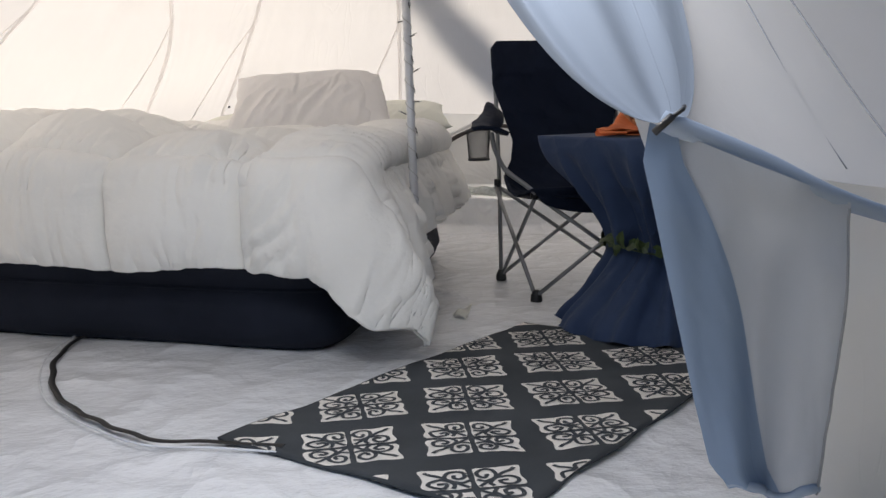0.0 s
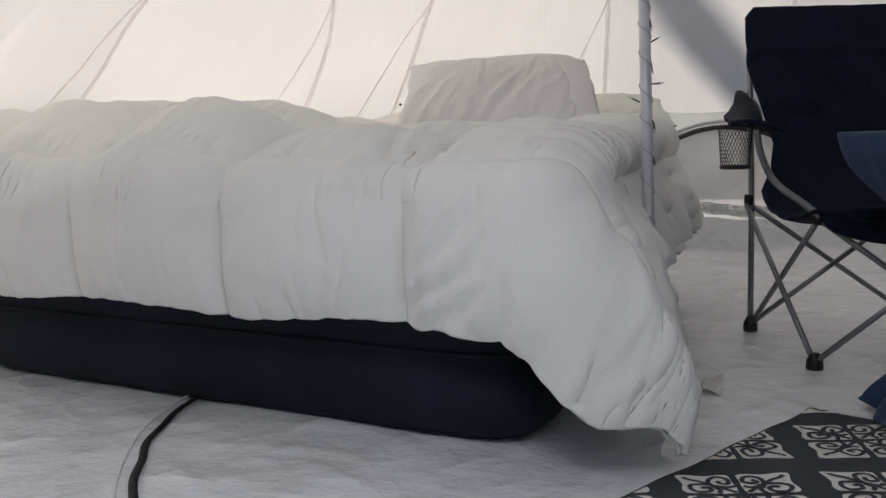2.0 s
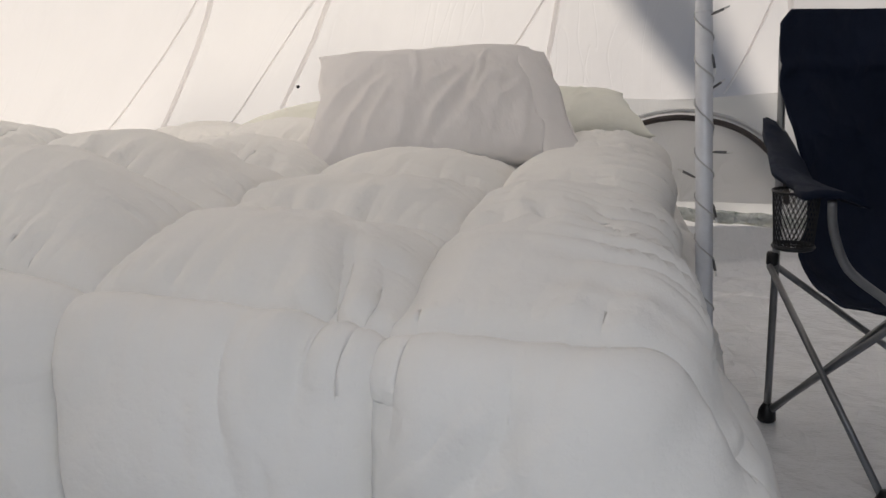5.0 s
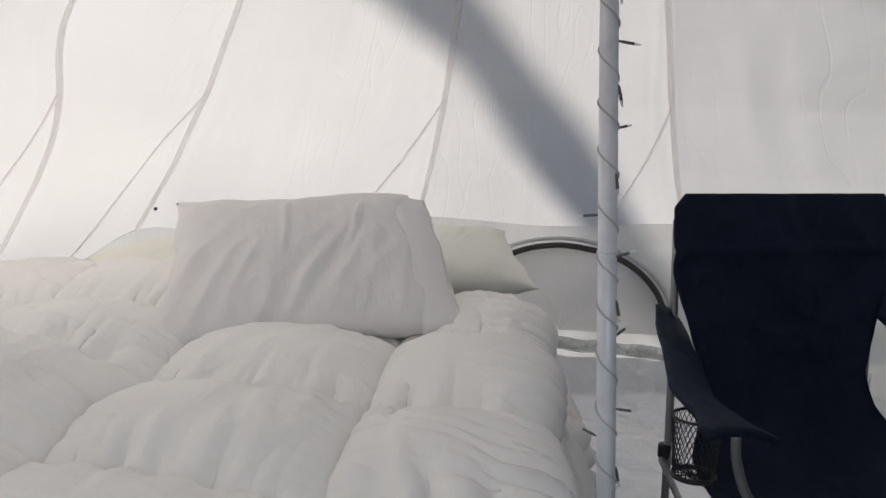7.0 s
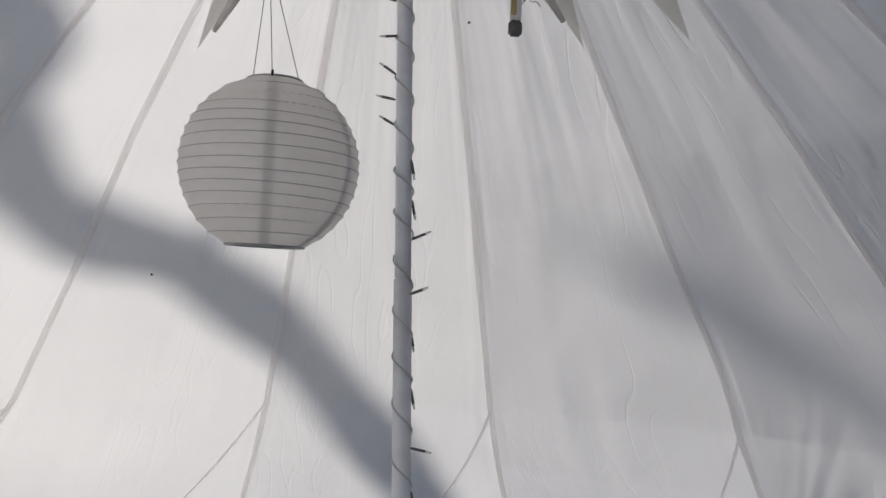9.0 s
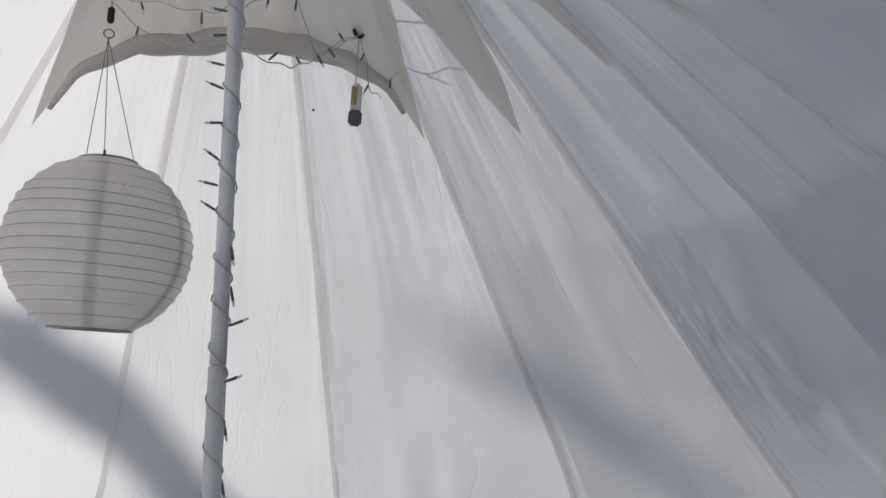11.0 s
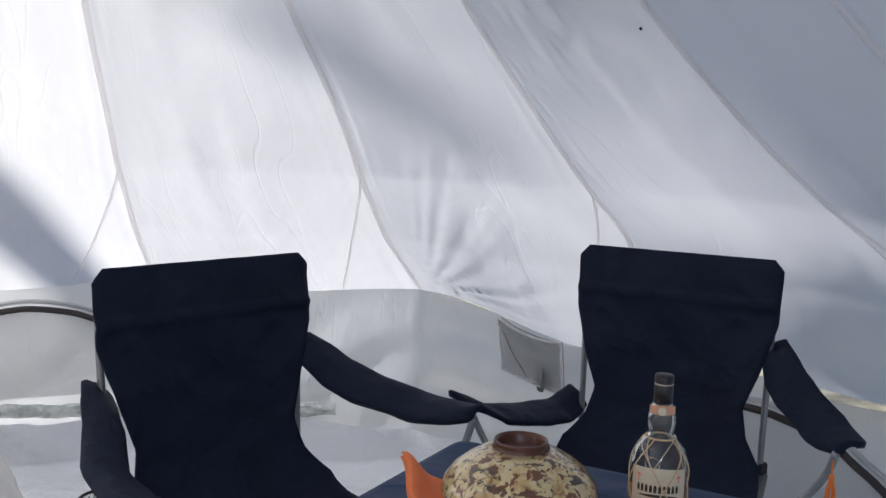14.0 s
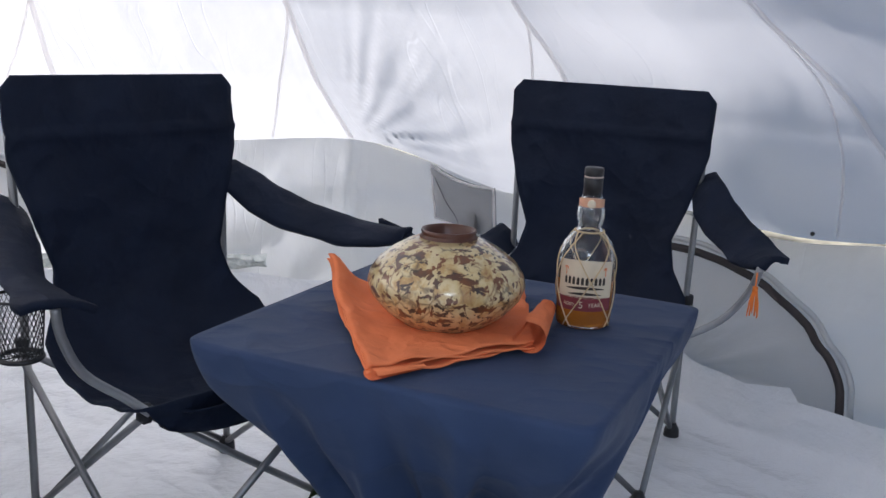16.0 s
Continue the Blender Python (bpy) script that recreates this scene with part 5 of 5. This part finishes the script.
def bent_text(body, size, r, z, a_mid=0.0):
    """Raised letters wrapped round the bottle."""
    cu = bpy.data.curves.new("t", "FONT")
    cu.body, cu.size, cu.align_x, cu.extrude, cu.resolution_u = body, size, "CENTER", 0.0002, 3
    ob = bpy.data.objects.new("t", cu)
    scene.collection.objects.link(ob)
    dep = bpy.context.evaluated_depsgraph_get()
    me = bpy.data.meshes.new_from_object(ob.evaluated_get(dep))
    bm = bmesh.new()
    bm.from_mesh(me)
    bpy.data.meshes.remove(me)
    bpy.data.objects.remove(ob)
    bpy.data.curves.remove(cu)
    for v in bm.verts:
        a = face + a_mid + v.co.x / r
        v.co = ((r + v.co.z) * math.cos(a), (r + v.co.z) * math.sin(a), z + v.co.y)
    return bm


part("lettering", bent_text("AGED", 0.0085, R1 + 0.0004, 0.0455, -0.55), M_LABEL, bottle, smooth=False)
part("lettering", bent_text("5", 0.018, R1 + 0.0004, 0.0425, -0.1), M_LABEL, bottle, smooth=False)
part("lettering", bent_text("YEARS", 0.0105, R1 + 0.0004, 0.0455, 0.42), M_LABEL, bottle, smooth=False)
for k in range(10):
    part("name_bar", wrap(R1 + 0.0003, -0.78 + 0.157 * k, -0.78 + 0.157 * k + 0.105, 0.086, 0.0965, 4), M_INK, bottle)
part("text_bar", wrap(R1 + 0.0003, -0.7, 0.7, 0.0775, 0.079), M_INK, bottle)
part("text_bar", wrap(R1 + 0.0003, -0.6, 0.6, 0.067, 0.0682), M_INK, bottle)
for sgn in (-1, 1):
    bm = bmesh.new()
    for k in range(6):
        a = k * 0.62
        tube_into(bm, [((R1 + 0.001) * math.cos(face + sgn * 0.72 + 0.10 * math.cos(a) * q), (R1 + 0.001) * math.sin(face + sgn * 0.72 + 0.10 * math.cos(a) * q), 0.116 + 0.006 * math.sin(a) * q - 0.003 * q * q) for q in (0, 0.5, 1)], 0.0005, 4)
    tube_into(bm, [((R1 + 0.001) * math.cos(face + sgn * 0.72), (R1 + 0.001) * math.sin(face + sgn * 0.72), z) for z in (0.103, 0.11, 0.116)], 0.0006, 4)
    part("palm_print", bm, M_ORANGE, bottle)
prof_r = lambda z: float(np.interp(z, [b for a, b in outer], [a for a, b in outer]))
for k in range(8):
    for sgn in (1, -1):
        zs = np.linspace(0.006, 0.178, 22)
        pts = [((prof_r(z) + 0.0028) * math.cos(face + 0.2 + k * math.pi / 4 * 1.0 + sgn * (z - 0.09) * 11), (prof_r(z) + 0.0028) * math.sin(face + 0.2 + k * math.pi / 4 + sgn * (z - 0.09) * 11), z) for z in zs]
        if k % 2 == 0:
            part("raffia", tube(pts, 0.0013, 5), M_RAFFIA, bottle)
part("raffia", tube([((prof_r(0.178) + 0.002) * math.cos(a), (prof_r(0.178) + 0.002) * math.sin(a), 0.178) for a in np.linspace(0, 6.3, 30)], 0.0018, 5), M_RAFFIA, bottle)

# ---- ivy tied round the cloth ----
M_LEAF = plain("ivy_leaf", (0.045, 0.075, 0.02), 0.5, vary=0.4, scale=25)
ivy = thing("ivy_garland", pose(TAB_C.x, TAB_C.y, 0.0, 0, 0, TAB_A), "ivy garland tied round the tablecloth", "garland")
vine = [((0.255 + 0.01 * math.sin(5 * a)) * math.cos(a), (0.255 + 0.01 * math.sin(5 * a)) * math.sin(a), 0.295 + 0.014 * math.sin(3 * a)) for a in np.linspace(0, 2 * math.pi, 60)]
part("vine", tube(vine, 0.003, 6), M_LEAF, ivy)
leaf = bmesh.new()
outline = [(0, 0), (0.022, -0.008), (0.034, 0.010), (0.024, 0.022), (0.020, 0.038), (0, 0.062), (-0.020, 0.038), (-0.024, 0.022), (-0.034, 0.010), (-0.022, -0.008)]
cv = leaf.verts.new((0, 0.02, 0.004))
lv = [leaf.verts.new((x, y, -0.1 * abs(x) - 2.2 * y * y)) for x, y in outline]
for i in range(len(lv)):
    leaf.faces.new((cv, lv[i], lv[(i + 1) % len(lv)]))
leaf_me = bpy.data.meshes.new("leaf")
leaf.to_mesh(leaf_me)
leaf.free()
leaf_me.materials.append(M_LEAF)
rnd = random.Random(9)
for i in range(46):
    a = 2 * math.pi * i / 46 + rnd.uniform(-0.06, 0.06)
    lf = new("leaf", leaf_me)
    lf.parent = ivy
    s = rnd.uniform(0.55, 1.05)
    lf.matrix_basis = Matrix.Translation((0.268 * math.cos(a), 0.268 * math.sin(a), 0.29 + rnd.uniform(-0.015, 0.025))) @ Matrix.Rotation(a + rnd.uniform(-0.7, 0.7), 4, "Z") @ Matrix.Rotation(radians(rnd.uniform(30, 110)), 4, "Y") @ Matrix.Rotation(rnd.uniform(0, 6.28), 4, "Z") @ Matrix.Scale(s, 4)

# ---- tassel on the second chair ----
M_TASSEL = plain("orange_thread", (0.85, 0.22, 0.03), 0.8)
tassel = thing("tassel", label="small bright orange thread tassel tied to the chair", category="tassel")
tp = Vector((1.735, -0.29, 0.665))
part("loop", tube([tp + Vector((0.0, 0, 0.025)), tp, tp + Vector((0, 0, -0.012))], 0.002, 6), M_TASSEL, tassel)
part("head", tube([tp + Vector((0, 0, -0.008)), tp + Vector((0, 0, -0.018))], 0.006, 8), M_TASSEL, tassel)
bm = bmesh.new()
for k in range(16):
    a = k * 2.4
    q = tp + Vector((0.004 * math.cos(a), 0.004 * math.sin(a), -0.016))
    tube_into(bm, [q, q + Vector((0.006 * math.cos(a), 0.006 * math.sin(a), -0.03)), q + Vector((0.008 * math.cos(a), 0.008 * math.sin(a), -0.052 - 0.006 * (k % 3)))], 0.0013, 4)
part("threads", bm, M_TASSEL, tassel)

# ---- small dark marks: burrs and a strap end on the canvas ----
for phi, z in ((121.9, 0.83), (113.6, 1.624), (67.5, 2.288), (139.0, 2.27), (1.8, 0.76), (-4.5, 1.62)):
    q = on_roof(phi, z, 0.006)
    bm = bmesh.new()
    bmesh.ops.create_icosphere(bm, subdivisions=2, radius=0.0035 if z > 1 else 0.007)
    for v in bm.verts:
        v.co *= 1 + 0.3 * noise.noise(v.co * 300)
    b0 = tagged(obj("burr", bm, M_BLACK), "tiny black burr stuck to the tent canvas", "burr", "burrs")
    b0.location = q
q0, q1 = wall_point(128.6, 0.68, 0.012), wall_point(125.4, 0.67, 0.012)
strap = tagged(obj("wall_strap", strip([q0, q0.lerp(q1, 0.5) + Vector((0, 0, 0.006)), q1], 0.008, 0.006, inward_normal), M_BLACK), "short black webbing strap on the tent wall", "strap")

# ---- door flap tied back beside the opening ----
flap = tagged(new("door_1"), "pale canvas door flap gathered and tied back with a toggle", "door flap", kind="structure")
TIE = Vector((0.509, -2.395, 0.758))
TR = Vector((0.742, -2.40, 0.653))
FLAP_H = [0.276, 0.305, 0.393, 0.513, 0.644, 0.708, 0.758]
FLAP_LEFT = [0.603, 0.578, 0.556, 0.530, 0.503, 0.491, 0.501]
FLAP_RIGHT = [0.706, 0.709, 0.72, 0.733, 0.741, 0.743, 0.745]


def flap_pt(u, v):
    """The hanging flap between its free edge and its zip; it bellies out and turns under at the free edge."""
    top = 0.758 - 0.105 * u
    z = top + (0.272 + 0.01 * math.sin(9 * u) - top) * v
    x0, x1 = float(np.interp(z, FLAP_H, FLAP_LEFT)), float(np.interp(z, FLAP_H, FLAP_RIGHT))
    k = ease(0.0, 0.3, v)
    folds = 0.030 * math.sin(u * 7.5 + 0.4 + 0.9 * v) * (1 - 0.5 * u) + 0.012 * math.sin(u * 17 + 2.2 * v + 1.0) * (1 - u)
    y = -2.425 - 0.018 * math.sin(math.pi * u) - k * folds + 0.05 * (1 - u) ** 6 + 0.006 * fbm(u * 4, v * 4, 2)
    return Vector((x0 + (x1 - x0) * u, y, z))


# one canvas in four tones; the cool bluish shade is put into the colours
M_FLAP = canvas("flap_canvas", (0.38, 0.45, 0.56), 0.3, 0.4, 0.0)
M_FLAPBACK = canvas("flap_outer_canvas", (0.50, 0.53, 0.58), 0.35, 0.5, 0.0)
M_PLEATSHADE = canvas("shaded_pleat_canvas", (0.27, 0.31, 0.37), 0.2, 0.5, 0.0)
M_FLAPSHADE = canvas("flap_blue_shade", (0.25, 0.33, 0.46), 0.3, 0.5, 0.0)
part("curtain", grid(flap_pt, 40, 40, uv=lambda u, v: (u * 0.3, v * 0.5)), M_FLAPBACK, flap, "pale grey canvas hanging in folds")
# added sheet just before the curtain, carrying the blue shade of its free edge
part("shade_layer", grid(lambda u, v: flap_pt(u * (0.12 + 0.5 * v + 0.04 * math.sin(5 * v)), v) + Vector((-0.002 * (1 - u), -0.004, 0)), 24, 40, uv=lambda u, v: (u * 0.15, v * 0.5)), M_FLAPSHADE, flap, "bluish shade along the free edge, laid on as a darker sheet")
# roof edge gathered into pleats that run down to the tie


def pleats(u, v):
    z = 0.76 + 0.62 * v
    phi = DOOR_B - 5.6 + 11.2 * u - 1.2 * v
    q = on_roof(phi, z, (-0.012 - 0.03 * math.sin(u * 16.0 + 0.4)) * (1 - u ** 3))
    if u < 0.2:
        q += Vector((0.05, 0.10, -0.01)) * (1 - u / 0.2) * ease(0, 0.4, v)        # the edge turned under
    return (TIE + Vector((0.014 * (u - 0.5), -0.015, 0.0))).lerp(q, ease(-0.05, 0.55, v))


# the pleats' shade is part of their darker canvas tone
part("gathered_edge", grid(pleats, 48, 36, uv=lambda u, v: (u * 0.5, v * 0.9)), M_PLEATSHADE, flap, "pleated canvas drawn down to the tie")
hem = smooth_path([TIE + Vector((0, -0.012, 0.004)), TIE.lerp(TR, 0.5) + Vector((0, -0.02, 0.002)), TR + Vector((0, -0.012, 0.0)), Vector((0.93, -2.30, 0.60)), Vector((1.15, -2.2, 0.585))], 6)
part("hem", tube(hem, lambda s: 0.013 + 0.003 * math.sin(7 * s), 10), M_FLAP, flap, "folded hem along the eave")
M_DARKSEAM = plain("grey_seam_thread", (0.27, 0.28, 0.30), 0.8)
part("zip", tube([flap_pt(0.985, v) + Vector((0, -0.006, 0)) for v in np.linspace(0.02, 1, 30)], 0.0018, 6), M_DARKSEAM, flap, "thin dark zip down the edge")
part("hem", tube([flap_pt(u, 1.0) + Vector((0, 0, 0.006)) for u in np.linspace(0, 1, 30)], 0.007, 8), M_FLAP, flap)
for p0, p1 in ((-70.2, -69.8), (-68.4, -66.6), (-60.0, -56.0)):
    part("outer_seam", tube([roof_point(p0 + (p1 - p0) * k / 20, 1.3 - 0.54 * k / 20, canvas_relief(p0 + (p1 - p0) * k / 20, 1.3 - 0.54 * k / 20) - 0.003) for k in range(21)], 0.0017, 6), M_DARKSEAM, ceiling)
part("toggle", tube([TIE + Vector((-0.012, -0.03, -0.012)), TIE + Vector((0.0, -0.035, 0.0)), TIE + Vector((0.010, -0.03, 0.008))], 0.005, 8), M_BLACK, flap, "black toggle")
part("loop", tube([TIE + Vector((0.006, -0.03, 0.004)), TIE + Vector((0.025, -0.02, 0.016)), TIE + Vector((0.03, -0.005, 0.02))], 0.003, 6), M_BLACK, flap)


# ---- tree limb outside that shades the roof ----
tree = thing("tree", label="bare tree with crooked limbs outside the tent", category="tree")
SHADE = [(147, 2.12), (137.5, 1.96), (129.2, 1.80), (122, 1.72), (110.7, 1.67), (99.1, 1.53), (88.8, 1.29), (80.8, 0.97), (77, 0.6)]
FAR = 7.0
limb = [roof_point(p, z) + SUN_DIR * FAR for p, z in SHADE[:-1]]
limb = [limb[0] + Vector((-0.9, -0.4, 0.6))] + limb + [limb[-1] + (limb[-1] - limb[-2]) * 2.5]
part("limb", tube(smooth_path(limb, 8), lambda s: 0.112 - 0.005 * s + 0.012 * math.sin(s * 31), 10), M_BARK, tree)
part("knot", tube(smooth_path([roof_point(113, 1.68) + SUN_DIR * FAR, roof_point(108.5, 1.73) + SUN_DIR * FAR, roof_point(106, 1.76) + SUN_DIR * FAR], 4), lambda s: 0.06 - 0.03 * s, 8), M_BARK, tree)
limb2 = [roof_point(p, z) + SUN_DIR * 15.0 for p, z in [(55, 1.76), (47, 1.68), (40, 1.58), (33, 1.50), (26, 1.42)]]
trunk_at = limb[0] + Vector((-3.6, -1.6, 0))
part("trunk", tube(smooth_path([(trunk_at.x - 0.3, trunk_at.y + 0.1, -0.05), (trunk_at.x - 0.1, trunk_at.y, 2.0), (trunk_at.x, trunk_at.y, 4.5), tuple(trunk_at + Vector((0.2, 0, 0.8))), tuple(trunk_at + Vector((0.3, 0.2, 2.5)))], 6), lambda s: 0.28 - 0.18 * s, 12), M_BARK, tree)
part("limb", tube(smooth_path([tuple(trunk_at + Vector((0.1, 0, 0))), tuple(limb[0] + Vector((-0.6, 0.2, 0.35))), tuple(limb[0])], 6), lambda s: 0.15 - 0.03 * s, 10), M_BARK, tree)
tree2 = thing("tree", label="second bare tree outside, its limb reaching over the tent", category="tree")
across = Vector((math.sin(radians(SUN_AZ)), -math.cos(radians(SUN_AZ)), 0))
foot2 = limb2[-1] + across * 5.5
part("limb", tube(smooth_path([tuple(limb2[-1]), tuple(limb2[-1] + across * 1.0 + Vector((0, 0, 0.25))), tuple(limb2[-1] + across * 3.0), tuple(foot2 + Vector((0, 0, -0.4)))], 6), lambda s: 0.018 + 0.16 * s * s * s, 10), M_BARK, tree2)
part("trunk", tube(smooth_path([(foot2.x + 0.2, foot2.y, -0.05), (foot2.x + 0.1, foot2.y, 1.6), tuple(foot2), tuple(foot2 + Vector((-0.1, 0.3, 2.5)))], 6), lambda s: 0.34 - 0.2 * s, 12), M_BARK, tree2)
part("limb", tube(smooth_path(limb2, 8), lambda s: 0.018 + 0.085 * math.sin(math.pi * s) ** 1.5, 10), M_BARK, tree2)
